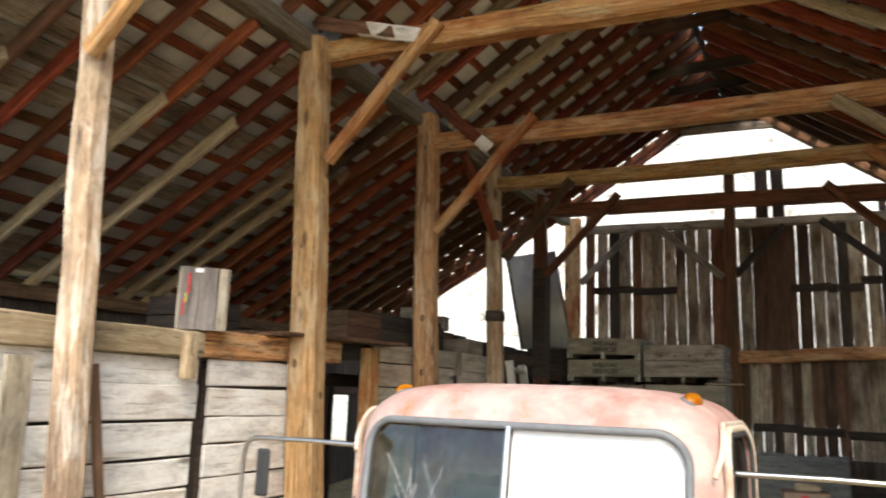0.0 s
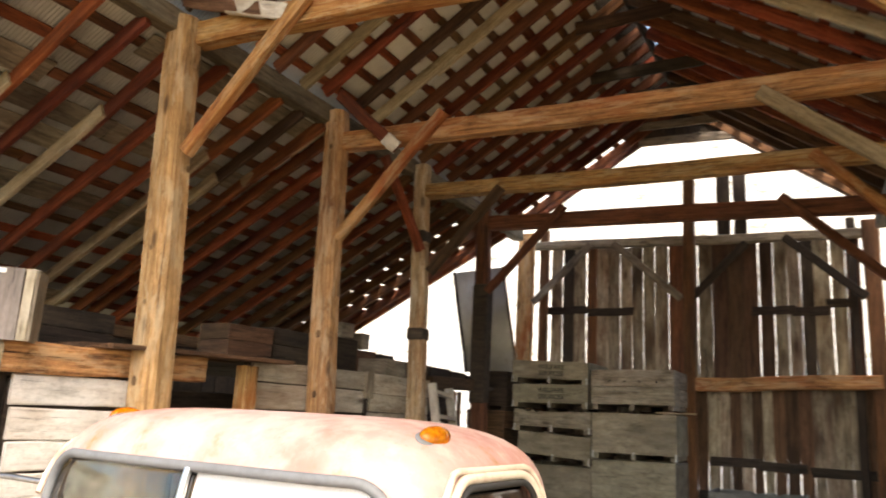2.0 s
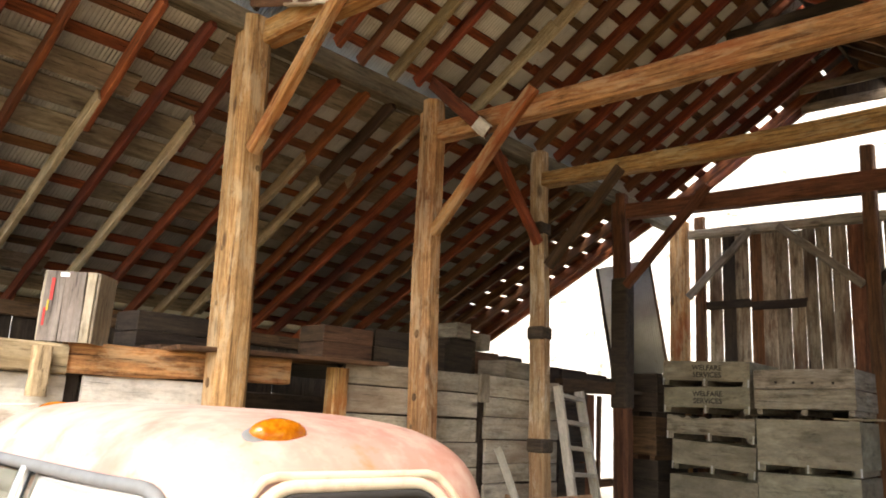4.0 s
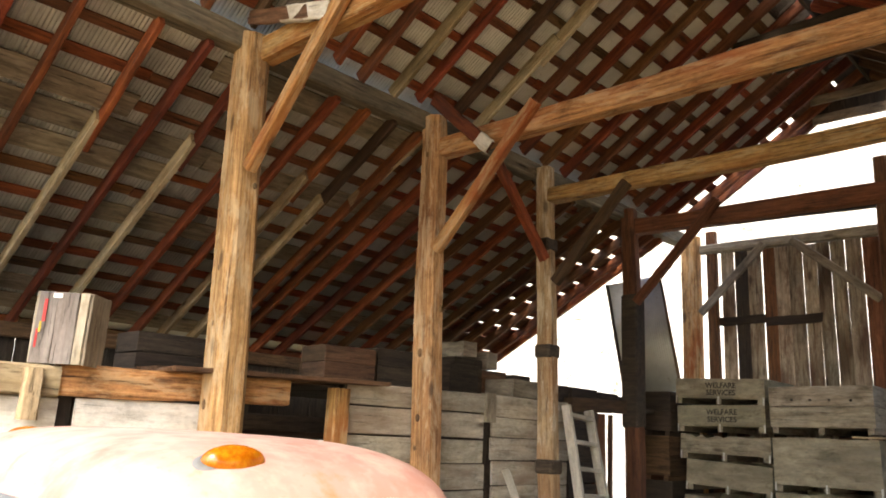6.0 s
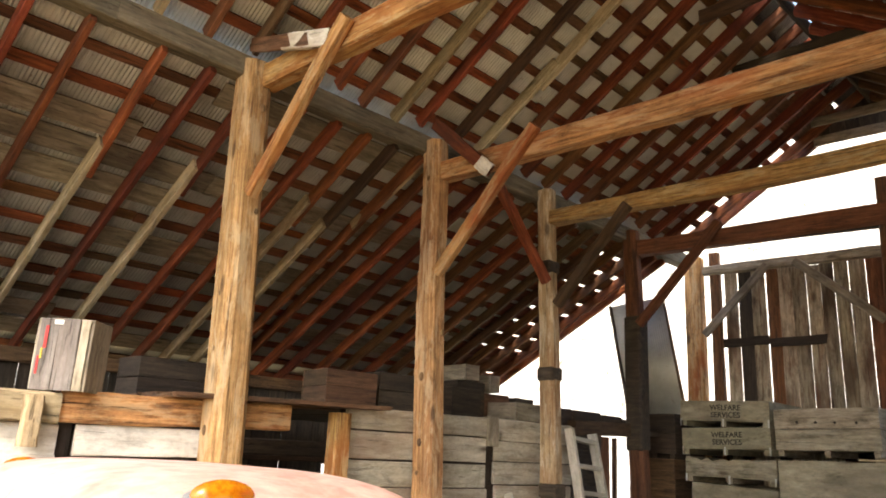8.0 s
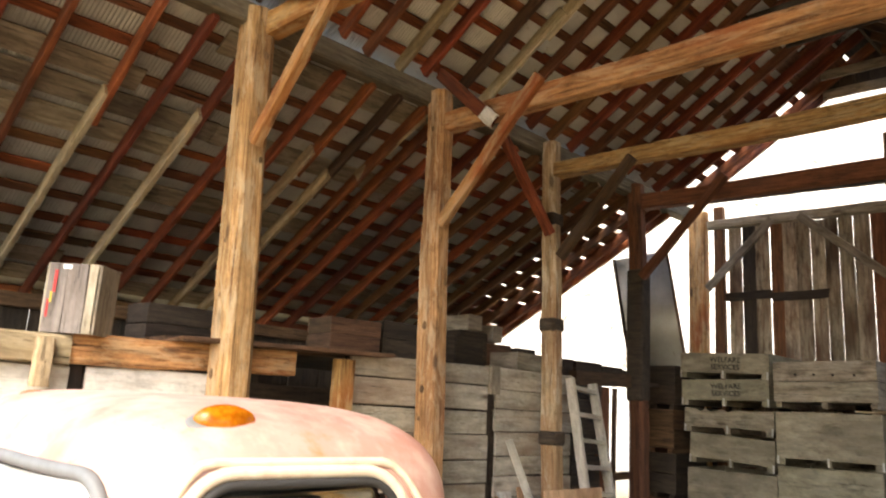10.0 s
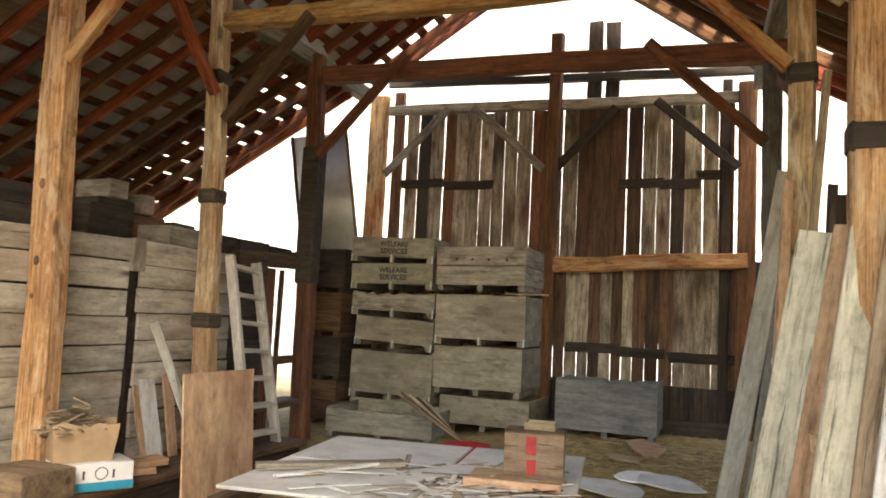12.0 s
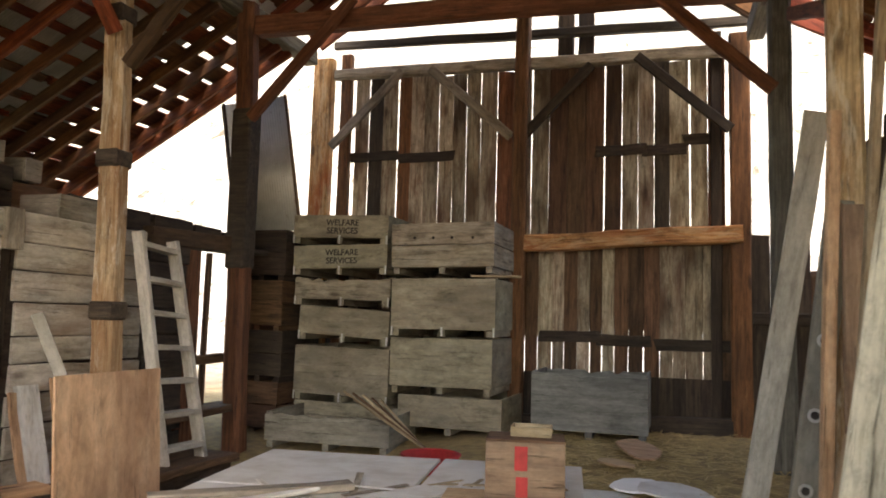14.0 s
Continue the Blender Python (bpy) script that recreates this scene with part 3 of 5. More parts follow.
# ---- side walls and mouth ----
def board_wall(name, label, x, y0, y1, z1, material, seed, gap=0.012, hole=None):
    r = random.Random(seed)
    wall = thing(name, label, "wall", "structure")
    y = y0
    while y < y1:
        w = r.uniform(0.2, 0.28)
        low = ground_z(x, y) - 0.1
        if hole and hole[0] < y < hole[1]:
            timber("board", (x, y + w / 2, low), (x, y + w / 2, 0.45 + r.uniform(-0.1, 0.1)), 0.025, w, DARK, wall, "", 2, 0.003, 0.004)
            low = 1.30
        timber("board", (x + r.uniform(-0.005, 0.005), y + w / 2, low), (x, y + w / 2, z1 + r.uniform(-0.06, 0.0)), 0.025, w, material if r.random() < 0.7 else DARK, wall, "", 3, 0.003, 0.004)
        y += w + r.uniform(0.0, gap)
    timber("rail", (x + 0.06, y0, 1.4), (x + 0.06, y1, 1.4), 0.08, 0.14, BROWN, wall)
    timber("rail", (x + 0.06, y0, z1 - 0.05), (x + 0.06, y1, z1 - 0.05), 0.12, 0.16, BROWN, wall)
    return wall


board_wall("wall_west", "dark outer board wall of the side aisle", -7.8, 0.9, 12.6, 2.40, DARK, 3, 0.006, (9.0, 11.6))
# the east wall is never in view; its open front part lets light in
board_wall("wall_east_unseen", "unseen outer board wall of the other aisle, placed to shape light", 5.45, 6.6, 13.0, 2.5, BROWN, 4)


# out-of-view wall added to keep mouth light out of the side aisle
def aisle_front():
    r = random.Random(6)
    wall = thing("wall_aisle_front_unseen", "low unseen board wall added to darken the side aisle", "wall", "structure")
    x = -7.8
    while x < -4.25:
        w = r.uniform(0.2, 0.28)
        top = 1.95 + r.uniform(-0.05, 0.05)
        timber("board", (x + w / 2, 1.92, -0.5), (x + w / 2, 1.92, top), w, 0.025, DARK, wall, "", 3, 0.003, 0.004)
        x += w + 0.002
    timber("rail", (-7.7, 1.98, 1.7), (-4.2, 1.98, 1.7), 0.08, 0.14, DARK, wall)


aisle_front()


def end_wall():
    r = random.Random(8)
    wall = thing("wall_aisle_end", "low dark board wall closing the far aisle end", "wall", "structure")
    x = 1.385
    while x < 5.3:
        w = r.uniform(0.18, 0.26)
        timber("board", (x + w / 2, 13.4, -0.4), (x + w / 2, 13.4, 2.0 + r.uniform(-0.2, 0.25)), w, 0.025, r.choice((DARK, BROWN)), wall, "", 3, 0.003, 0.004, 0, 1, 0.05)
        x += w + 0.004
    timber("rail", (1.4, 13.33, 1.3), (5.4, 13.33, 1.3), 0.08, 0.14, DARK, wall)


end_wall()


# ---- partition of boards along the aisle ----
def build_partition():
    r = random.Random(21)
    wall = thing("wall_partition", "stacked horizontal board partition between nave and aisle", "wall", "structure")
    PALEGREY = wood("pale_grey_wood", (0.33, 0.285, 0.22), (0.50, 0.455, 0.375), (0.62, 0.58, 0.50), (0.22, 0.13, 0.07), 0.6, None, 0, 0.15, True, 0.6, 0.55, 0.6)
    cols = [(1.2, 2.45, 1.66, WHITE), (2.5, 4.22, 1.60, WHITE), (4.36, 5.35, 1.60, WHITE), (6.62, 8.46, 1.90, PALEGREY), (8.60, 9.95, 1.92, PALEGREY), (9.98, 10.56, 1.86, DARK)]
    for ya, yb, top, mat in cols:
        z = top
        while z > -0.3:
            h = r.uniform(0.20, 0.27)
            m = mat
            if mat is PALEGREY and z < 0.55 and ya < 8 and r.random() < 0.5:
                m = BROWN
            timber("board", (-3.95, ya + r.uniform(-0.02, 0.02), z - h / 2), (-3.95, yb + r.uniform(-0.02, 0.02), z - h / 2 + r.uniform(-0.01, 0.01)), 0.03, h - 0.012, m, wall, "", 4, 0.005, 0.008)
            z -= h
    # dark sheets added behind the boards so their gaps stay unlit
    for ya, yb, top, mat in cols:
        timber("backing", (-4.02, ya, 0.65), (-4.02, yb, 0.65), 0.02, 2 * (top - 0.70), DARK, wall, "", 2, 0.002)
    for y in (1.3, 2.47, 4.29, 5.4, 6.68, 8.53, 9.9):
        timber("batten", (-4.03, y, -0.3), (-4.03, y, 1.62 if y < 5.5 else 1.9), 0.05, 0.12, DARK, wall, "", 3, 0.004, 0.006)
    # heavier rails on top
    timber("top_rail", (-3.93, 1.2, 1.70), (-3.93, 4.2, 1.68), 0.14, 0.20, PALE, wall, "", 6, 0.012, 0.015)
    timber("top_rail", (-3.95, 4.2, 1.70), (-3.95, 6.0, 1.74), 0.12, 0.21, BEAM, wall, "", 6, 0.010, 0.015)
    timber("nailing_block", (-3.83, 4.02, 1.44), (-3.83, 4.02, 1.76), 0.08, 0.11, PALE, wall)
    timber("corner_post", (-3.90, 6.50, -0.3), (-3.90, 6.50, 1.82), 0.14, 0.16, BEAM, wall)
    timber("corner_post", (-3.95, 8.53, 1.62), (-3.95, 8.53, 1.92), 0.10, 0.16, GREY, wall)
    for dx, dz in ((0.0, 1.86), (-0.3, 1.87), (-0.6, 1.86)):
        timber("shelf_board", (-3.86 + dx, 4.9, dz - 0.02), (-3.86 + dx, 6.95, dz + 0.03), 0.29, 0.035, BROWN, wall, "", 4, 0.004, 0.005, 0, 1, 0.03)
    deck = thing("aisle_loft", "dark plank deck over the side aisle", "deck", "structure")
    y = 1.2
    while y < 10.2:
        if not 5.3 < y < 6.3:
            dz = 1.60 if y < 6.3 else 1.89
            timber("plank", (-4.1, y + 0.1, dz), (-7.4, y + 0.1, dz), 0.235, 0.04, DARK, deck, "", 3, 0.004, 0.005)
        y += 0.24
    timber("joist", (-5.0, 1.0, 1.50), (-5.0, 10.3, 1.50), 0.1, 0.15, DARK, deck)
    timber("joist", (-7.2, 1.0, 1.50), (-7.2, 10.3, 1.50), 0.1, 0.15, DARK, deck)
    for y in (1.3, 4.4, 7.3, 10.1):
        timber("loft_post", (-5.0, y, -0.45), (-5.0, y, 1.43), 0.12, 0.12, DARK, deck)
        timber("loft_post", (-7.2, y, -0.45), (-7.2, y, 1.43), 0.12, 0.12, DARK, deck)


build_partition()

# ---- more materials ----
CHROME = plain("dull_chrome", (0.55, 0.55, 0.55), 0.28, 1.0, 30.0, 0.3, 0.05)
STEEL = plain("zinc_strap", (0.62, 0.62, 0.60), 0.45, 0.6, 25.0, 0.4, 0.1)
RUBBER = plain("black_rubber", (0.03, 0.03, 0.032), 0.7, 0.0, 20.0, 0.3, 0.1)
GREYRUBBER = plain("grey_gasket", (0.16, 0.17, 0.18), 0.6, 0.0, 20.0, 0.4, 0.1)
CARD = plain("cardboard", (0.46, 0.32, 0.19), 0.85, 0.0, 6.0, 0.35, 0.1)
REDPAINT = plain("red_paint", (0.45, 0.03, 0.03), 0.6, 0.0, 18.0, 0.5, 0.1)
YELLOWPAINT = plain("yellow_paint", (0.55, 0.42, 0.05), 0.6, 0.0, 18.0, 0.5, 0.1)
PAPER = plain("white_card", (0.86, 0.86, 0.85), 0.8, 0.0, 5.0, 0.12, 0.05)
BLUEPRINT = plain("blue_print", (0.02, 0.32, 0.48), 0.6, 0.0, 9.0, 0.2, 0.05)
INK = plain("faded_ink", (0.02, 0.017, 0.015), 0.85, 0.0, 14.0, 0.4, 0.05, (0.07, 0.06, 0.05))
SLATE = plain("dusty_grey_board", (0.70, 0.685, 0.655), 0.8, 0.0, 3.5, 0.6, 0.12, (0.44, 0.39, 0.33))
GREYBIN = wood("bin_grey_wood", (0.18, 0.165, 0.13), (0.265, 0.248, 0.20), (0.34, 0.32, 0.265), (0.08, 0.08, 0.075), 0.5, None, 0, 0.06, False, 0.6)
DARKBIN = wood("dark_bin_wood", (0.12, 0.12, 0.112), (0.20, 0.20, 0.188), (0.27, 0.268, 0.25), (0.05, 0.05, 0.05), 0.5, None, 0, 0.04, False, 0.7)
GREENISH = wood("lichen_grey_wood", (0.30, 0.275, 0.19), (0.52, 0.49, 0.37), (0.64, 0.60, 0.47), (0.28, 0.20, 0.11), 0.4, None, 0, 0.1, False)
LILAC = wood("lilac_grey_wood", (0.14, 0.12, 0.11), (0.20, 0.175, 0.165), (0.26, 0.23, 0.215), (0.16, 0.12, 0.10), 0.4, None, 0, 0.05, False)
LADDER = wood("ladder_wood", (0.34, 0.31, 0.26), (0.48, 0.45, 0.39), (0.58, 0.55, 0.49), (0.20, 0.16, 0.12), 0.4, None, 0, 0.05, False, 0.6, 0.4, 0.4)
TAN = wood("worn_tan_wood", (0.14, 0.09, 0.055), (0.25, 0.17, 0.11), (0.33, 0.24, 0.16), (0.08, 0.05, 0.035), 0.5, None, 0, 0.1)
ORANGE = wood("fresh_orange_wood", (0.34, 0.195, 0.10), (0.52, 0.335, 0.195), (0.62, 0.45, 0.29), (0.28, 0.14, 0.07), 0.4, None, 0, 0.12)


def make_paint():
    """Sun-bleached red cab paint, chalked to pink and white, with rust."""
    n = Nodes("faded_cab_paint", 0.42)
    big = n.noise(n.coords((1, 1, 1), (3.1, 0.4, 0)), 1.5, 4.0, 0.6, 0.3)
    mid = n.noise(n.coords(), 4.5, 6.0, 0.62)
    fine = n.noise(n.coords(), 38.0, 5.0, 0.7)
    col = n.ramp(big, [(0.30, (0.35, 0.14, 0.105)), (0.50, (0.45, 0.265, 0.23)), (0.72, (0.56, 0.40, 0.37))])
    col = n.mix(n.ramp(mid, [(0.46, 0.0), (0.70, 0.55)]), col, (0.66, 0.60, 0.55))
    rust = n.math("MULTIPLY", n.ramp(mid, [(0.30, 1.0), (0.42, 0.0)]), n.ramp(fine, [(0.35, 0.3), (0.6, 1.0)]))
    col = n.mix(rust, col, (0.33, 0.17, 0.06))
    col = n.mix(n.ramp(fine, [(0.62, 0.0), (0.74, 0.55)]), col, (0.30, 0.15, 0.09))
    rough = n.ramp(mid, [(0.3, 0.75), (0.6, 0.38)])
    return n.done(col, fine, 0.12, 0.003, rough)


def make_glass(name, tint=(0.85, 0.9, 0.88), cracked=False):
    n = Nodes(name, 0.03)
    n.put(n.bsdf, "Transmission Weight", 1.0)
    n.put(n.bsdf, "IOR", 1.45)
    if cracked:
        dust = n.noise(n.coords(), 9.0, 6.0, 0.7)
        return n.done(n.ramp(dust, [(0.4, (0.55, 0.6, 0.58)), (0.7, (0.85, 0.88, 0.86))]), dust, 0.1, 0.002, n.ramp(dust, [(0.5, 0.03), (0.75, 0.3)]))
    return n.done(tint)


PAINT = make_paint()
CREAM = plain("chalky_cream_paint", (0.66, 0.58, 0.47), 0.5, 0.0, 9.0, 0.75, 0.1, (0.40, 0.20, 0.12))
GLASS = make_glass("dusty_glass", cracked=True)
CLEAR = make_glass("clear_glass", (0.98, 0.98, 0.98))


def make_amber():
    n = Nodes("amber_lens", 0.15)
    n.put(n.bsdf, "Transmission Weight", 0.55)
    n.put(n.bsdf, "Subsurface Weight", 0.3)
    a = n.noise(n.coords((1, 1, 1)), 60.0, 3.0, 0.6)
    return n.done(n.ramp(a, [(0.35, (0.62, 0.16, 0.005)), (0.65, (0.90, 0.34, 0.02))]), a, 0.3, 0.003)


AMBER = make_amber()


# ---- truck ----
CAB_A, CAB_B, CAB_N, CAB_TOP, CAB_S, CAB_H = 0.90, 0.615, 4.6, 4.2, 1.02, 0.435


def cab_scale(z):
    """How wide the cab is at height z, as a share of its belt."""
    if z <= CAB_S:
        return 1.0 - 0.03 * smooth_step(0.65, CAB_S, z)
    return 0.97 * max(0.0, 1 - ((z - CAB_S) / CAB_H) ** CAB_TOP) ** (1 / CAB_TOP)


def rake(z):
    return 0.13 * (z - 0.75) if z > 0.75 else 0.0


def cab_front(x, z, sign=-1.0):
    k = cab_scale(z)
    y = CAB_B * k * max(0.0, 1 - abs(x / (CAB_A * k)) ** CAB_N) ** (1 / CAB_N)
    return sign * y + (rake(z) * k if sign < 0 else -rake(z) * k * 0.5)


def cab_side(y, z, sign=1.0):
    k = cab_scale(z)
    return sign * CAB_A * k * max(0.0, 1 - abs(y / (CAB_B * k)) ** CAB_N) ** (1 / CAB_N)


def round_rect(x0, x1, z0, z1, r, steps=7):
    pts = []
    for cx, cz, a in ((x1 - r, z1 - r, 0), (x0 + r, z1 - r, 90), (x0 + r, z0 + r, 180), (x1 - r, z0 + r, 270)):
        for i in range(steps + 1):
            t = radians(a + 90 * i / steps)
            pts.append((cx + r * math.cos(t), cz + r * math.sin(t)))
    dense = []
    for i, p in enumerate(pts):
        q = pts[(i + 1) % len(pts)]
        n = max(1, int(math.hypot(q[0] - p[0], q[1] - p[1]) / 0.04))
        dense += [(p[0] + (q[0] - p[0]) * j / n, p[1] + (q[1] - p[1]) * j / n) for j in range(n)]
    return dense


def in_round(x, z, box, r):
    x0, x1, z0, z1 = box
    if not (x0 < x < x1 and z0 < z < z1):
        return False
    dx, dz = max(x0 + r - x, x - x1 + r, 0), max(z0 + r - z, z - z1 + r, 0)
    return dx * dx + dz * dz < r * r


SHIELD, DOORWIN, BACKWIN = (-0.725, 0.725, 0.84, 1.275), (-0.35, 0.21, 0.84, 1.27), (-0.45, 0.45, 0.92, 1.2)


def build_truck():
    truck = thing("vintage_truck", "old farm truck with sun-bleached pink and rusty paint", "truck")
    # cab shell
    zs = [0.12, 0.3, 0.5] + [0.62 + 0.021 * i for i in range(40)]
    zs = [z for z in zs if z < CAB_S + CAB_H * 0.93]
    top = [CAB_S + CAB_H * math.sin(f) for f in (1.25, 1.35, 1.43, 1.49, 1.53)]
    zs += [z for z in top if z > zs[-1] + 0.002]
    count = 176
    bm = bmesh.new()
    rings = []
    for z in zs:
        k = cab_scale(z)
        ring = []
        for i in range(count):
            t = 2 * math.pi * i / count
            c, s = math.cos(t), math.sin(t)
            power = CAB_N if s <= 0 else 5.0
            out = (abs(c) ** power + abs(s) ** power) ** (-1 / power)
            x, y = CAB_A * k * c * out, CAB_B * k * s * out
            y += rake(z) * k * (1 if y < 0 else -0.5) * min(1, abs(y) / (CAB_B * k) * 1.3)
            ring.append(bm.verts.new((x, y, z)))
        rings.append(ring)
    for a, b in zip(rings, rings[1:]):
        for i in range(count):
            j = (i + 1) % count
            vs = (a[i], a[j], b[j], b[i])
            c = sum((v.co for v in vs), Vector()) / 4
            if c.y < -0.2 and in_round(c.x, c.z, SHIELD, 0.13) and abs(c.x) < 0.76 and abs(cab_front(c.x, c.z) - c.y) < 0.05:
                continue
            if abs(c.x) > 0.7 and in_round(c.y, c.z, DOORWIN, 0.10) and abs(cab_side(c.y, c.z) - abs(c.x)) < 0.05:
                continue
            if c.y > 0.3 and in_round(c.x, c.z, BACKWIN, 0.1):
                continue
            bm.faces.new(vs)
    crown = bm.verts.new((0, 0.02, CAB_S + CAB_H))
    for i in range(count):
        bm.faces.new((rings[-1][i], rings[-1][(i + 1) % count], crown))
    cab = part("cab", bm, PAINT, truck, "faded pink cab shell with rust patches", True)
    solid = cab.modifiers.new("thick", "SOLIDIFY")
    solid.thickness, solid.offset = 0.02, -1.0
    # windscreen rubber, centre bar and two panes
    ring = [(x, cab_front(x, z) - 0.004, z) for x, z in round_rect(*SHIELD, 0.13)]
    tube("windscreen_gasket", ring, 0.017, GREYRUBBER, truck, "grey rubber gasket", True)
    tube("windscreen_bar", [(0, cab_front(0, z) - 0.012, z) for z in (0.83, 0.95, 1.05, 1.15, 1.22, 1.27)], 0.014, CHROME, truck, "bright centre bar")

    def pane(name, box, r, where, sign, material, label):
        bm = bmesh.new()
        nx, nz = 22, 14
        x0, x1, z0, z1 = box
        grid = {}
        for i in range(nx + 1):
            for j in range(nz + 1):
                u, z = x0 + (x1 - x0) * i / nx, z0 + (z1 - z0) * j / nz
                if where == "front":
                    co = (u, cab_front(u, z, sign) - sign * 0.012, z)
                else:
                    co = (cab_side(u, z, sign) - sign * 0.014, u, z)
                grid[i, j] = bm.verts.new(co)
        for i in range(nx):
            for j in range(nz):
                u, z = x0 + (x1 - x0) * (i + 0.5) / nx, z0 + (z1 - z0) * (j + 0.5) / nz
                if in_round(u, z, r[0], r[1]):
                    bm.faces.new((grid[i, j], grid[i + 1, j], grid[i + 1, j + 1], grid[i, j + 1]))
        ob = part(name, bm, material, truck, label, True)
        ob.visible_shadow = False
        s = ob.modifiers.new("thick", "SOLIDIFY")
        s.thickness = 0.005
        return ob

    pane("windscreen_pane", (SHIELD[0], 0.0, SHIELD[2], SHIELD[3]), (SHIELD, 0.12), "front", -1, GLASS, "cracked dusty glass")
    pane("windscreen_pane", (0.0, SHIELD[1], SHIELD[2], SHIELD[3]), (SHIELD, 0.12), "front", -1, CLEAR, "dusty glass")
    for side in (1, -1):
        pane("door_pane", DOORWIN, (DOORWIN, 0.10), "side", side, GLASS, "dusty side glass")
        for grow, rad, mat, nm in ((0.0, 0.011, RUBBER, "door_gasket"), (0.03, 0.016, CREAM, "door_frame")):
            ring = [(cab_side(y, z, side) + side * 0.003, y, z) for y, z in round_rect(DOORWIN[0] - grow, DOORWIN[1] + grow, DOORWIN[2] - grow, DOORWIN[3] + grow * 0.8, 0.10 + grow)]
            tube(nm, ring, rad, mat, truck, "", True)
        rail = []
        for i in range(25):
            f = i / 24
            y = -0.46 + 0.80 * f
            z = 1.315 - 0.42 * max(0.0, abs(f - 0.5) * 2 - 0.62) ** 1.6 * 2.2
            rail.append((cab_side(y, z, side) + side * 0.006, y, z))
        tube("drip_rail", rail, 0.011, CREAM, truck, "pale rusty drip rail")
        tube("door_seam", [(cab_side(y, z, side), y, z) for y, z in [(-0.39, 0.2), (-0.39, 0.7), (-0.38, 1.0), (-0.36, 1.16)]], 0.006, RUBBER, truck)
        # mirror on its arm
        base = Vector((side * 0.855, -0.31, 1.13))
        arm = [base, base + Vector((side * 0.35, 0.0, 0.005)), base + Vector((side * 0.72, 0.0, 0.0)), base + Vector((side * 0.77, 0.0, -0.03)), base + Vector((side * 0.79, 0.0, -0.10)), base + Vector((side * 0.79, 0.0, -0.42))]
        rod = tube("mirror_arm", arm, 0.012, CHROME, truck, "worn chrome mirror arm")
        head = part("mirror", block(0.085, 0.03, 0.24, 0.012, (side * 1.47, -0.35, 0.84)), RUBBER, truck, "dark mirror head")
        # clearance lamp on the roof's shoulder
        lx, ly = side * 0.695, -0.21
        lz = CAB_S + CAB_H * max(0.0, 1 - (abs(lx) / (CAB_A * 0.97)) ** CAB_TOP) ** (1 / CAB_TOP)
        for nm, scale, lift, mat, lab in (("lamp_base", (0.052, 0.100, 0.014), 0.0, GREYRUBBER, "grey rubber base"), ("lamp_lens", (0.040, 0.082, 0.040), 0.008, AMBER, "amber bullet lens")):
            bm = bmesh.new()
            bmesh.ops.create_uvsphere(bm, u_segments=24, v_segments=14, radius=1.0)
            for v in bm.verts:
                v.co.z = max(v.co.z, -0.25)
                v.co.x *= 1 - 0.25 * max(0, v.co.y)
                v.co = Vector((v.co.x * scale[0], v.co.y * scale[1], v.co.z * scale[2]))
            ob = part(nm, bm, mat, truck, lab, True)
            ob.matrix_basis = pose(lx, ly, lz + lift - 0.016, 0, side * 30, 0)
    # white card added behind the driver's pane to imitate the bright sky reflected in it
    bm = bmesh.new()
    vs = []
    for i in range(13):
        for z in (0.82, 1.0, 1.15, 1.275):
            u = 0.015 + 0.69 * i / 12
            vs.append(bm.verts.new((u, cab_front(u, z) + 0.028, z)))
    for i in range(12):
        for j in range(3):
            bm.faces.new((vs[i * 4 + j], vs[i * 4 + 4 + j], vs[i * 4 + 5 + j], vs[i * 4 + 1 + j]))
    glare_card = part("sky_glare_card", bm, PAPER, truck, "white card behind the glass standing in for sky glare")
    s = glare_card.modifiers.new("thick", "SOLIDIFY")
    s.thickness = 0.004
    # cracks in the passenger's pane
    r = random.Random(4)
    for i in range(8):
        x, z = r.uniform(-0.5, -0.12), r.uniform(0.85, 0.92)
        pts = [(x, z)]
        dx = r.uniform(-0.05, 0.03)
        while z < 1.2 and len(pts) < r.choice((4, 6, 8)):
            z += 0.045
            x += dx * 0.6 + r.uniform(-0.015, 0.015)
            pts.append((x, z))
        tube("glass_crack", [(x, cab_front(x, z) + 0.004, z) for x, z in pts if abs(x) < 0.66], 0.0008, PAPER, truck, "", False, 1)
    # seat, dash and wheel, dim inside
    part("bench_seat", block(1.4, 0.45, 0.30, 0.06, (0, 0.10, 0.35)), RUBBER, truck, "dark bench seat")
    part("seat_back", block(1.4, 0.14, 0.42, 0.05, (0, 0.36, 0.55)), RUBBER, truck)
    part("dashboard", block(1.5, 0.14, 0.16, 0.04, (0, -0.33, 0.64)), RUBBER, truck)
    wheel = [(0.36 + 0.2 * math.cos(a), -0.13 + 0.06 * math.sin(a), 0.82 + 0.19 * math.sin(a)) for a in [2 * math.pi * i / 28 for i in range(28)]]
    tube("steering_wheel", wheel, 0.013, RUBBER, truck, "", True)
    # hood, fenders, grille, bed and running gear
    bm = bmesh.new()
    rows = []
    for f, half, ztop in ((0, 0.70, 0.80), (0.35, 0.62, 0.79), (0.7, 0.50, 0.75), (0.92, 0.38, 0.68), (1.0, 0.30, 0.60)):
        y = -0.47 - 1.03 * f
        rows.append([bm.verts.new((half * math.copysign(abs(math.cos(a)) ** 0.55, math.cos(a)), y, 0.10 + (ztop - 0.10) * max(0, math.sin(a)) ** 0.45)) for a in [math.pi * i / 18 for i in range(19)]])
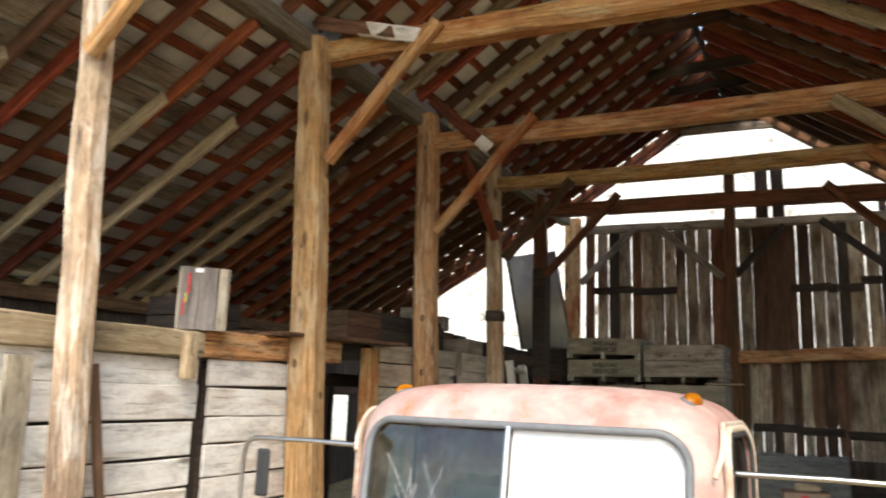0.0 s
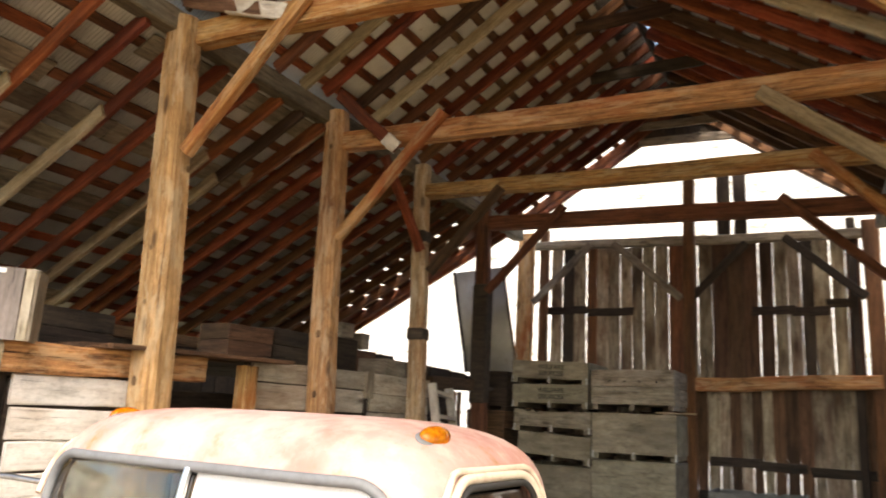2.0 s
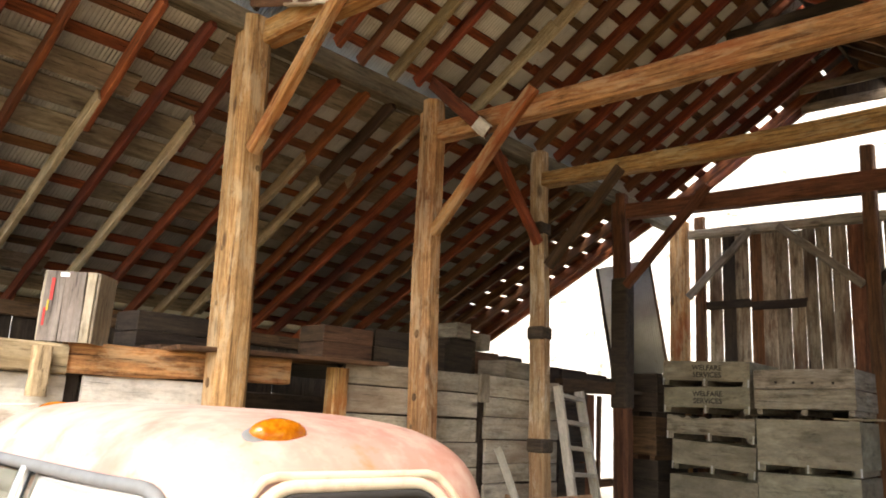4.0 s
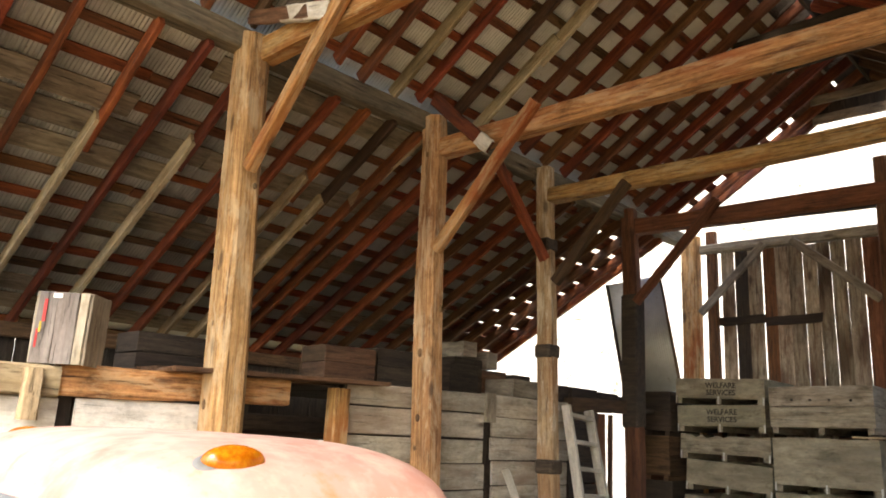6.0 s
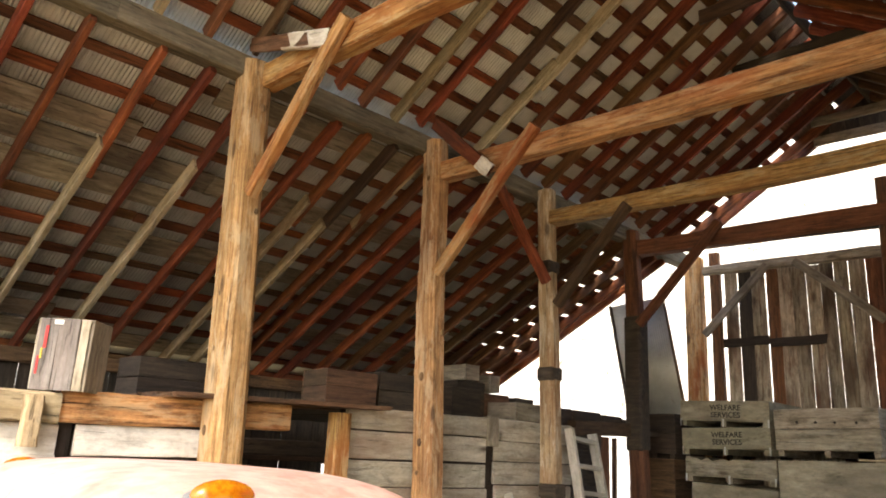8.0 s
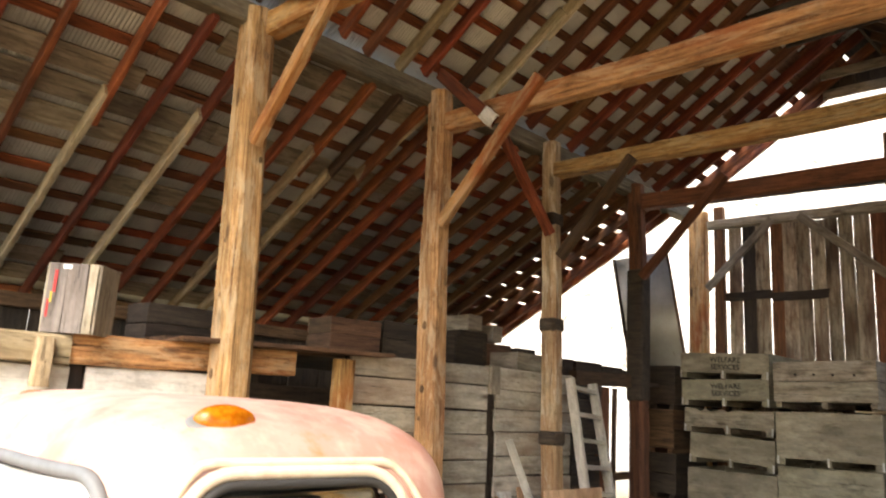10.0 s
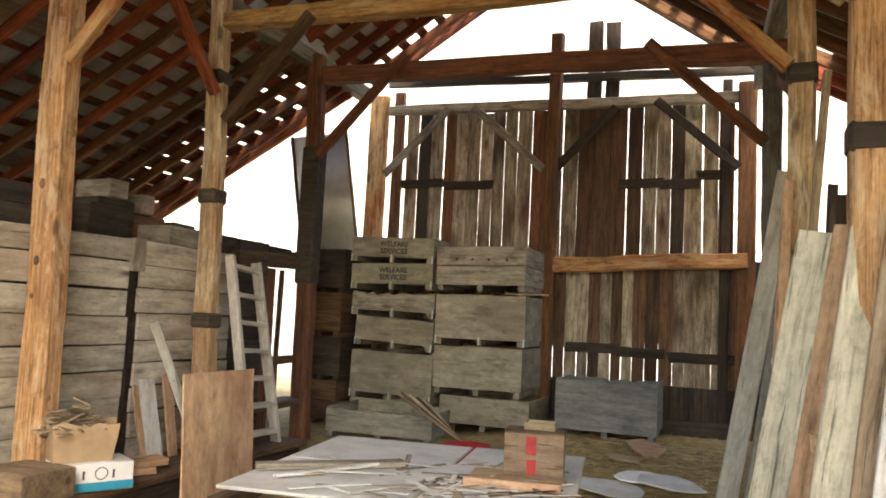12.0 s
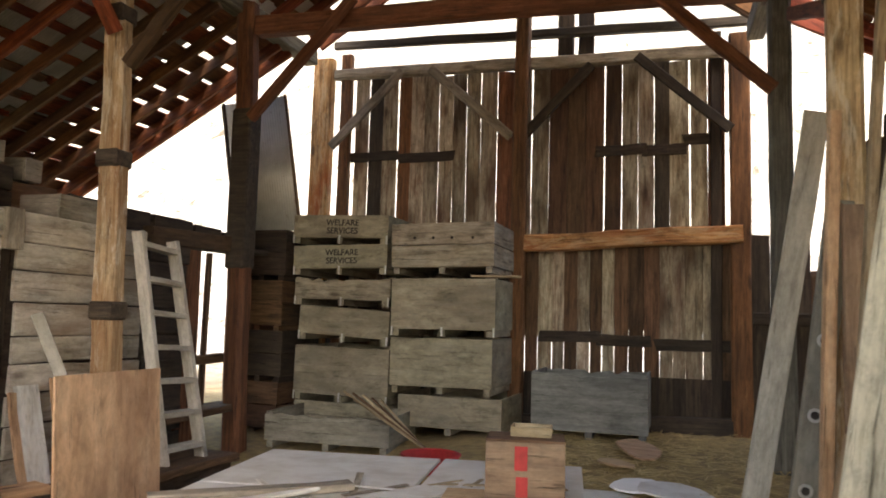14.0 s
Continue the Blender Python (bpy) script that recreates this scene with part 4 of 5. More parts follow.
    for a, b in zip(rows, rows[1:]):
        for i in range(18):
            bm.faces.new((a[i], a[i + 1], b[i + 1], b[i]))
    bm.faces.new(rows[-1])
    part("hood", bm, PAINT, truck, "rounded faded hood", True)
    for side in (1, -1):
        for y, rr in ((-1.15, 0.50), (2.35, 0.52)):
            bm = bmesh.new()
            bmesh.ops.create_uvsphere(bm, u_segments=26, v_segments=16, radius=1.0)
            for v in bm.verts:
                v.co = Vector((v.co.x * 0.17, v.co.y * rr, max(v.co.z, -0.1) * 0.44))
            if y < 0:
                ob = part("fender", bm, PAINT, truck, "", True)
                ob.matrix_basis = pose(side * 0.76, y, 0.10, 0, 0, 0)
            else:
                bm.free()
            tyre = tube("tyre", [(side * 0.76, y + 0.26 * math.cos(a), -0.0 + 0.26 * math.sin(a)) for a in [2 * math.pi * i / 28 for i in range(28)]], 0.10, RUBBER, truck, "black tyre", True)
            bm = bmesh.new()
            bmesh.ops.create_cone(bm, cap_ends=True, segments=24, radius1=0.17, radius2=0.14, depth=0.12)
            ob = part("rim", bm, PAINT, tyre)
            ob.matrix_basis = pose(side * 0.78, y, 0.0, 0, 90 * side, 0)
        bm = bmesh.new()
        bmesh.ops.create_uvsphere(bm, u_segments=18, v_segments=10, radius=0.09)
        ob = part("headlight", bm, CHROME, truck, "round headlight", True)
        ob.matrix_basis = pose(side * 0.62, -1.55, 0.42)
    part("front_bumper", block(1.6, 0.08, 0.14, 0.03, (0, -1.78, -0.02)), CHROME, truck)
    for i in range(5):
        part("grille_bar", block(0.7, 0.04, 0.035, 0.01, (0, -1.68, 0.12 + 0.075 * i)), CHROME, truck)
    part("chassis", block(0.8, 4.2, 0.14, 0.01, (0, 0.5, -0.02)), RUBBER, truck)
    truck.matrix_basis = pose(-0.89, 3.56, 0.0, 0, 0, 0)


build_truck()


# ---- bins and crates ----
def lettering(text, size, material, parent, at, name="lettering"):
    cu = bpy.data.curves.new("lettering", "FONT")
    cu.body, cu.size, cu.align_x = text, size, "CENTER"
    cu.extrude, cu.offset = 0.0008, 0.002
    tmp = new("letters", cu)
    me = bpy.data.meshes.new_from_object(tmp.evaluated_get(bpy.context.evaluated_depsgraph_get()))
    bpy.data.objects.remove(tmp)
    me.materials.clear()
    me.materials.append(material)
    ob = new(name, me)
    ob.parent = parent
    ob.matrix_basis = pose(*at, 90, 0, 0)
    return ob


def bin_box(name, label, category, m, w, d, h, rows, material, group="", words=None, ragged=False, straps=True, feet=True, seed=0):
    """An open slatted bin; its foot is at the pose m and its front faces -y."""
    r = random.Random(seed)
    box = thing(name, label, category, "", group)
    foot = 0.07 if feet else 0.0
    bh = (h - foot) / rows
    for k in range(rows):
        z = foot + bh * (k + 0.5)
        hh = bh - 0.008
        for y in (-d / 2, d / 2):
            if ragged and k == rows - 1:
                bm = bmesh.new()
                n = 16
                lo, hi = [], []
                for i in range(n + 1):
                    x = -w / 2 + w * i / n
                    e = z + hh / 2 - abs(r.gauss(0, 0.018)) - 0.02 * (1 - abs(2 * i / n - 1))
                    lo.append((x, z - hh / 2))
                    hi.append((x, e))
                rows_v = [[bm.verts.new((x, yy, zz)) for x, zz in pts] for yy in (y - 0.011, y + 0.011) for pts in (lo, hi)]
                for i in range(n):
                    a, b, c, e = rows_v
                    bm.faces.new((a[i], a[i + 1], b[i + 1], b[i]))
                    bm.faces.new((c[i + 1], c[i], e[i], e[i + 1]))
                    bm.faces.new((b[i], b[i + 1], e[i + 1], e[i]))
                part("side_board", bm, material, box, "chewed top edge")
            else:
                timber("side_board", (-w / 2, y, z), (w / 2, y, z + r.uniform(-0.004, 0.004)), 0.022, hh, material, box, "", 3, 0.003, 0.005)
        for x in (-w / 2 + 0.012, w / 2 - 0.012):
            timber("end_board", (x, -d / 2 + 0.012, z), (x, d / 2 - 0.012, z), 0.022, hh, material, box, "", 2, 0.003, 0.005)
    part("bottom", block(w - 0.04, d - 0.04, 0.02, 0.004, (0, 0, foot)), material, box)
    if feet:
        for x in (-w / 2 + 0.06, 0, w / 2 - 0.06):
            timber("runner", (x, -d / 2 - 0.005, foot / 2), (x, d / 2, foot / 2), 0.07, foot, material, box, "", 2, 0.003, 0.005)
    for x in (-w / 2 + 0.05, w / 2 - 0.05):
        timber("corner_cleat", (x, -d / 2 + 0.04, foot), (x, -d / 2 + 0.04, h - 0.01), 0.05, 0.05, material, box, "", 2, 0.003, 0.005)
    if straps:
        for x in (-w / 2 + 0.012, 0.0, w / 2 - 0.012):
            part("strap", block(0.022, 0.012, 0.10, 0.003, (x, -d / 2 - 0.016, 0.0)), STEEL, box, "bright metal clip")
    if words:
        for i, text in enumerate(words):
            lettering(text, 0.098, INK, box, (0.03, -d / 2 - 0.016, h - 0.125 - 0.095 * i))
    box.matrix_basis = m
    return box


GL = "bin stacks"
FY = 12.75
bin_box("wooden_bin", "weathered grey apple bin at the bottom of a stack", "bin", pose(-2.86, 11.95, -0.19, 0, 0, 4), 1.38, 0.95, 0.37, 1, GREYBIN, GL, None, True, False, True, 1)
bin_box("wooden_bin", "dark weathered apple bin under the stack", "bin", pose(-3.1, 12.86, -0.19, 0, 0, 1), 1.2, 1.0, 0.40, 2, BINWOOD, GL, None, False, False, True, 2)
bin_box("wooden_bin", "large weathered grey apple bin in a stack", "bin", pose(-3.06, FY, 0.22, 0, 0.9, -1), 1.2, 1.0, 0.63, 1, BINWOOD, GL, None, False, True, True, 3)
bin_box("half_crate", "shallow grey crate resting crooked on a stack", "crate", pose(-3.06, FY, 0.90, 0, 2.5, 0), 1.14, 1.0, 0.40, 1, BINWOOD, GL, None, False, True, True, 4)
bin_box("half_crate", "shallow brown crate with chewed top edge", "crate", pose(-3.10, FY, 1.32, 0, 0.5, 1), 1.2, 1.0, 0.33, 1, GREY, GL, None, True, True, True, 5)
bin_box("half_crate", "shallow grey crate lettered welfare services", "crate", pose(-3.13, FY, 1.68, 0, -0.6, 0), 1.2, 1.0, 0.35, 1, BINWOOD, GL, ("WELFARE", "SERVICES"), False, True, True, 6)
bin_box("half_crate", "shallow grey lettered crate on top of the stack", "crate", pose(-3.14, FY, 2.04, 0, 1.2, 0), 1.22, 1.0, 0.34, 1, BINWOOD, GL, ("WELFARE", "SERVICES"), False, True, True, 7)
bin_box("wooden_bin", "brown weathered apple bin at the bottom of a stack", "bin", pose(-1.75, 12.75, -0.06, 0, 0, 0), 1.18, 1.0, 0.42, 1, BINWOOD, GL, None, False, False, True, 8)
bin_box("wooden_bin", "large weathered grey apple bin in a stack", "bin", pose(-1.86, FY, 0.38, 0, -0.5, 0), 1.18, 1.0, 0.61, 1, BINWOOD, GL, None, False, False, True, 9)
bin_box("wooden_bin", "large weathered grey apple bin in a stack", "bin", pose(-1.86, FY, 1.01, 0, -0.5, 1), 1.2, 1.0, 0.64, 1, BINWOOD, GL, None, False, True, True, 10)
bin_box("half_crate", "pale two-board crate with dark nail holes on a stack", "crate", pose(-1.87, FY, 1.70, 0, -1, 0), 1.2, 1.0, 0.57, 2, GREY, GL, None, False, False, True, 11)
holes = thing("nail_holes", "dark bolt heads in the pale crate's top board", "bolts")
for x in (-2.20, -1.98, -1.76, -1.52):
    bm = bmesh.new()
    bmesh.ops.create_cone(bm, cap_ends=True, segments=10, radius1=0.017, radius2=0.014, depth=0.012)
    ob = part("bolt", bm, INK, holes)
    ob.matrix_basis = pose(x, FY - 0.518, 2.10, 90, 0, 0)
bin_box("wooden_bin", "grey plastic-smooth bin with gnawed top edge on the straw", "bin", pose(-0.27, 12.80, 0.0, 0, 0, 1.5), 1.2, 0.9, 0.68, 1, DARKBIN, "", None, True, False, True, 12)
for i, z in enumerate((-0.20, 0.40, 1.0, 1.6)):
    bin_box("wooden_bin", "dark stacked bin behind the far post", "bin", pose(-4.16 + 0.03 * (i % 2), 12.65, z, 0, 0, 0), 0.64, 0.9, 0.61, 2, DARK if i % 2 else BROWN, GL, None, False, False, True, 20 + i)
timber_top = timber("loose_plank", (-1.55, 12.3, 1.675), (-1.02, 12.45, 1.68), 0.14, 0.02, PALE)
tagged(timber_top, "pale loose board end poking from the stack", "board")

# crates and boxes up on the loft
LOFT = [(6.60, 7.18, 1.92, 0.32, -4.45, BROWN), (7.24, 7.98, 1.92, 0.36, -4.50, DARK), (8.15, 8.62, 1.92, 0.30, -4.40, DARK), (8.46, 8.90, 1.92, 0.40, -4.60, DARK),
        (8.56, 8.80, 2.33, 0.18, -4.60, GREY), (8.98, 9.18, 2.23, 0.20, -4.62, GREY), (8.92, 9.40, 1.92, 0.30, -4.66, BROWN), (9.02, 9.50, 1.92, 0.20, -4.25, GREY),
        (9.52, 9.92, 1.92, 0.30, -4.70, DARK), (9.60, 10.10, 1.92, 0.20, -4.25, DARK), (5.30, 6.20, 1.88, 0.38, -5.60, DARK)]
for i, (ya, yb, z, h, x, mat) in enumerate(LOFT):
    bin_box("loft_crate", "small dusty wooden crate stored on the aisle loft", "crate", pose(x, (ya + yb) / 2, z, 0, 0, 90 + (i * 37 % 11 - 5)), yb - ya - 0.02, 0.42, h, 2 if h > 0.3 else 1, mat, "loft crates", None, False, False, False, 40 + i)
shelf = thing("loft_shelf", "plank shelf continuing behind the ladder with low boxes", "shelf", "structure")
timber("plank", (-4.25, 9.9, 1.88), (-4.25, 12.1, 1.92), 0.5, 0.05, DARK, shelf)
timber("lintel", (-3.98, 10.0, 1.90), (-3.98, 11.5, 1.93), 0.14, 0.17, BROWN, shelf)
timber("jamb", (-4.02, 10.68, -0.35), (-4.02, 10.68, 1.82), 0.12, 0.27, RUSTY, shelf)
timber("mullion", (-4.05, 11.03, -0.3), (-4.05, 11.03, 1.82), 0.06, 0.06, BROWN, shelf)
timber("low_rail", (-4.05, 10.5, 0.70), (-4.05, 11.4, 0.72), 0.06, 0.10, BROWN, shelf)
timber("low_rail", (-3.95, 10.2, 0.20), (-3.95, 11.4, 0.22), 0.30, 0.08, BROWN, shelf)
for ya, yb, h in ((10.2, 10.75, 0.17), (10.8, 11.25, 0.15), (11.3, 11.7, 0.13)):
    bin_box("loft_crate", "low dark box on the plank shelf", "crate", pose(-4.25, (ya + yb) / 2, 1.95, 0, 0, 90), yb - ya, 0.36, h, 1, DARK, "loft crates", None, False, False, False, 60)


# grey box with red and yellow marks on the partition's rail
def build_marked_box():
    box = thing("marked_box", "grey upright wooden box with red and yellow paint marks", "box")
    for x, w, mat in ((-0.09, 0.13, SLATE), (0.045, 0.135, SLATE), (0.145, 0.06, GREY)):
        timber("front_board", (x - 0.0, -0.15, 0), (x, -0.15, 0.47), w, 0.022, LILAC if mat is SLATE else mat, box, "", 3, 0.003, 0.004)
    for x in (-0.165, 0.185):
        timber("end_board", (x, 0.0, 0), (x, 0.0, 0.47), 0.02, 0.29, GREY, box, "", 3, 0.003, 0.004)
    timber("back_board", (0.01, 0.15, 0), (0.01, 0.15, 0.47), 0.36, 0.02, BROWN, box)
    part("lid", block(0.36, 0.30, 0.018, 0.003, (0.01, 0, 0.45)), GREY, box)
    part("red_mark", block(0.022, 0.003, 0.15, 0.001, (-0.10, -0.164, 0.27)), REDPAINT, box)
    part("red_mark", block(0.016, 0.003, 0.12, 0.001, (-0.13, -0.164, 0.10)), REDPAINT, box)
    part("yellow_mark", block(0.014, 0.003, 0.07, 0.001, (-0.115, -0.165, 0.20)), YELLOWPAINT, box)
    part("white_mark", block(0.06, 0.003, 0.03, 0.001, (-0.03, -0.164, 0.43)), PAPER, box)
    box.matrix_basis = pose(-3.98, 4.24, 1.80, 0, 0, 46)


build_marked_box()


# ---- ladder, boards and clutter along the aisle ----
def build_ladder():
    ladder = thing("wooden_ladder", "grey wooden step ladder leaning on the partition", "ladder")
    a0, a1 = Vector((-3.36, 9.70, -0.34)), Vector((-3.63, 9.48, 1.86))
    b0, b1 = Vector((-3.36, 10.22, -0.34)), Vector((-3.63, 9.92, 1.82))
    timber("rail", a0, a1, 0.11, 0.05, LADDER, ladder, "", 4, 0.003, 0.005, 0)
    timber("rail", b0, b1, 0.11, 0.05, LADDER, ladder, "", 4, 0.003, 0.005, 0)
    for i in range(8):
        f = (0.10 + i * 0.285) / 2.2
        if f < 0.99:
            timber("tread", a0.lerp(a1, f), b0.lerp(b1, f), 0.13, 0.045, LADDER, ladder, "", 2, 0.002, 0.004)


build_ladder()


def lone(name, label, category, p, q, w, h, mat, spin=0.0, group="", seg=5):
    ob = timber(name, p, q, w, h, mat, None, "", seg, 0.004, 0.006, spin, 1.0, 0.006)
    return tagged(ob, label, category, group)


lone("plywood_sheet", "square of orange-brown plywood leaning upright", "plywood", (-2.47, 8.08, -0.34), (-2.55, 8.08, 0.82), 0.016, 0.94, PLY, 4)
GB = "boards leaning on the partition"
lone("short_board", "short grey board leaning on the partition", "board", (-3.72, 8.72, -0.09), (-3.90, 8.72, 0.62), 0.025, 0.22, WHITE, 0, GB)
lone("short_board", "short orange board leaning on the partition", "board", (-3.70, 8.58, -0.09), (-3.88, 8.58, 0.58), 0.025, 0.07, ORANGE, 0, GB)
lone("short_board", "short brown board leaning on the partition", "board", (-3.70, 8.95, -0.09), (-3.89, 8.98, 0.66), 0.025, 0.12, ORANGE, 0, GB)
lone("short_board", "long pale lath leaning aslant", "board", (-3.55, 9.15, -0.09), (-3.88, 8.75, 1.15), 0.02, 0.09, LADDER, 0, GB)
lone("wall_board", "grey upright board beside the front post", "board", (-3.80, 2.76, -0.36), (-3.84, 2.76, 1.53), 0.025, 0.20, GREY, 12, GB)
lone("pole", "brown pole leaning on the partition", "pole", (-3.55, 3.38, -0.36), (-3.80, 3.22, 1.50), 0.05, 0.05, BROWN, 0, GB)
ledge = thing("sill_ledge", "low plank ledge along the foot of the partition", "ledge", "structure")
timber("plank", (-3.55, 6.7, -0.12), (-3.55, 10.5, -0.12), 0.70, 0.07, BROWN, ledge, "", 6, 0.006, 0.01)
timber("bearer", (-3.35, 6.7, -0.28), (-3.35, 10.5, -0.28), 0.12, 0.25, DARK, ledge)
timber("foot_block", (-3.67, 7.14, 0.02), (-3.19, 7.14, 0.02), 0.44, 0.21, TAN, ledge, "squared timber block at the post's foot")


def build_scrap_box():
    box = thing("scrap_carton", "torn cardboard carton heaped with wood scraps", "box")
    r = random.Random(9)
    for p, q in (((-0.2, -0.15), (0.2, -0.15)), ((0.2, -0.15), (0.2, 0.15)), ((0.2, 0.15), (-0.2, 0.15)), ((-0.2, 0.15), (-0.2, -0.15))):
        bm = bmesh.new()
        n = 6
        rows = [[], []]
        for i in range(n + 1):
            x, y = p[0] + (q[0] - p[0]) * i / n, p[1] + (q[1] - p[1]) * i / n
            rows[0].append(bm.verts.new((x * 0.95, y * 0.95, 0)))
            rows[1].append(bm.verts.new((x * 1.08 + r.uniform(-0.01, 0.01), y * 1.08, 0.26 + r.uniform(-0.03, 0.03))))
        for i in range(n):
            bm.faces.new((rows[0][i], rows[0][i + 1], rows[1][i + 1], rows[1][i]))
        ob = part("carton_side", bm, CARD, box)
        ob.modifiers.new("thick", "SOLIDIFY").thickness = 0.006
    part("carton_base", block(0.38, 0.28, 0.008, 0.001), CARD, box)
    verts, faces = [], []
    for i in range(90):
        length, w, h = r.uniform(0.06, 0.16), r.uniform(0.03, 0.08), r.uniform(0.006, 0.014)
        v, f = wobbled(length, w, h, 1, 0.002, 0.002, i)
        rr = r.uniform(0, 0.19)
        t = r.uniform(0, 6.28)
        m = pose(rr * math.cos(t) - 0.07, rr * 0.75 * math.sin(t), 0.14 + 0.26 * (1 - rr / 0.2) * r.random() + r.uniform(0, 0.08), r.uniform(-30, 30), r.uniform(-30, 30), r.uniform(0, 360))
        k = len(verts)
        verts += [m @ Vector(p) for p in v]
        faces += [tuple(k + j for j in g) for g in f]
    ob = new("scrap_heap", mesh_from("scrap_heap", verts, faces, PALE))
    ob.parent = box
    tagged(ob, "heap of split wood offcuts", "", "", "stuff")
    box.matrix_basis = pose(-3.42, 7.58, 0.125, 0, 0, 60) @ Matrix.Scale(1.08, 4)
    carton = thing("printed_carton", "white and blue printed cardboard carton on the ledge", "box")
    part("carton_body", block(0.44, 0.28, 0.165, 0.006), PAPER, carton)
    part("blue_band", block(0.444, 0.284, 0.055, 0.004, (0, 0, 0.002)), BLUEPRINT, carton)
    for x in (-0.12, -0.07, 0.1):
        part("printed_bar", block(0.012, 0.003, 0.05, 0.001, (x, -0.1415, 0.075)), INK, carton)
    ring = [(0.03 + 0.035 * math.cos(a), -0.1415, 0.105 + 0.035 * math.sin(a)) for a in [2 * math.pi * i / 20 for i in range(20)]]
    tube("printed_ring", ring, 0.003, INK, carton, "", True, 1)
    carton.matrix_basis = pose(-3.34, 7.62, -0.085, 0, 0, 62) @ Matrix.Scale(1.25, 4)
    for k, (x, y, a) in enumerate(((-3.48, 8.02, 60), (-3.42, 8.10, 75))):
        lone("offcut", "orange wood offcut on the ledge", "wood block", (x, y, -0.055 + 0.06 * k), (x + 0.3 * math.cos(radians(a)), y + 0.3 * math.sin(radians(a)), -0.055 + 0.06 * k), 0.2, 0.06, ORANGE, 0, "offcuts", 2)


build_scrap_box()


# ---- work table and what lies on it ----
TABLE = pose(-0.80, 8.19, 0.0, 0, 0, 9)


def build_table():
    table = thing("work_table", "low table of dusty grey sheet panels on trestles", "table")
    for x, y, w, d, z in ((-0.45, 0.50, 1.18, 1.06, 0.245), (0.62, 0.30, 0.90, 1.46, 0.247), (-0.45, -0.56, 1.18, 1.02, 0.243), (0.60, -0.90, 0.9, 0.88, 0.243)):
        part("panel", block(w, d, 0.022, 0.004, (x, y, z)), SLATE, table, "dusty grey sheet")
    for x in (-0.95, 0.0, 0.95):
        timber("bearer", (x, -1.25, 0.195), (x, 0.98, 0.195), 0.09, 0.10, BROWN, table)
        for y in (-1.15, 0.88):
            timber("leg", (x, y, -0.40), (x, y, 0.15), 0.08, 0.08, BROWN, table)
    table.matrix_basis = TABLE
    r = random.Random(31)
    for i in range(80):
        length = r.uniform(0.12, 0.55)
        x, y, a = -0.80 + r.gauss(0.22, 0.34), 7.75 + r.gauss(0.0, 0.28), r.gauss(30, 45)
        z = 0.276 + 0.004 * (i % 4)
        lone("lath_scrap", "thin pale lath offcut lying on the table", "wood scrap", (x, y, z), (x + length * math.cos(radians(a)), y + length * math.sin(radians(a)), z + r.uniform(0, 0.012)), r.uniform(0.012, 0.045), 0.006, r.choice((WHITE, WHITE, PALE, BROWN, GREY)), 0, "scraps on the table", 2)
    lone("lath", "long white painted lath lying on the table", "lath", (-1.45, 7.28, 0.29), (-1.05, 8.02, 0.30), 0.06, 0.02, WHITE, 0, "scraps on the table")
    lone("board", "grey board lying along the table edge", "board", (-1.72, 7.45, 0.295), (-0.95, 8.12, 0.295), 0.11, 0.04, GREY, 0, "scraps on the table")
    lone("pale_board", "pale flat board lying across the panels", "board", (-0.95, 7.2, 0.28), (-0.52, 8.30, 0.28), 0.22, 0.018, SLATE, 0, "scraps on the table")


build_table()


def build_red_box():
    slab = thing("box_stand", "tan wooden tray under the red-marked box", "tray")
    part("slab", block(0.62, 0.50, 0.03, 0.006, (0, 0, 0.0)), ORANGE, slab)
    part("rim", block(0.62, 0.03, 0.06, 0.006, (0, -0.25, 0.0)), ORANGE, slab)
    slab.matrix_basis = pose(-0.12, 8.10, 0.270, 0, 0, 10)
    box = thing("red_marked_box", "worn brown wooden box with red paint stripe", "box")
    wall = 0.018
    for x, y, w, d in ((0, -0.13, 0.40, wall), (0, 0.13, 0.40, wall), (-0.191, 0, wall, 0.24), (0.191, 0, wall, 0.24)):
        part("box_side", block(w, d, 0.29, 0.004, (x, y, 0)), TAN, box)
    part("box_base", block(0.38, 0.25, 0.015, 0.003), BROWN, box)
    part("box_top", block(0.40, 0.27, 0.016, 0.003, (0, 0, 0.285)), BROWN, box)
    part("red_stripe", block(0.065, 0.003, 0.12, 0.001, (-0.02, -0.141, 0.15)), REDPAINT, box)
    part("red_stripe", block(0.06, 0.003, 0.10, 0.001, (-0.015, -0.141, 0.02)), REDPAINT, box)
    box.matrix_basis = pose(-0.04, 8.28, 0.30, 0, 0, 11)
    tray = thing("small_tray", "small open wooden tray on top of the box", "tray")
    for x, y, w, d in ((0, -0.075, 0.21, 0.012), (0, 0.075, 0.21, 0.012), (-0.10, 0, 0.012, 0.14), (0.10, 0, 0.012, 0.14)):
        part("tray_side", block(w, d, 0.05, 0.002, (x, y, 0)), PALE, tray)
    part("tray_base", block(0.2, 0.15, 0.008, 0.001), PALE, tray)
    tray.matrix_basis = pose(-0.02, 8.33, 0.602, 0, 0, 8)


build_red_box()

# things on the floor at the far end
tub = thing("red_tub", "round red plastic tub on the floor", "tub")
bm = bmesh.new()
bmesh.ops.create_cone(bm, cap_ends=True, segments=32, radius1=0.20, radius2=0.26, depth=0.15)
bmesh.ops.delete(bm, geom=[f for f in bm.faces if f.normal.z > 0.9], context="FACES")
ob = part("tub_body", bm, REDPAINT, tub, "", True)
ob.modifiers.new("thick", "SOLIDIFY").thickness = 0.006
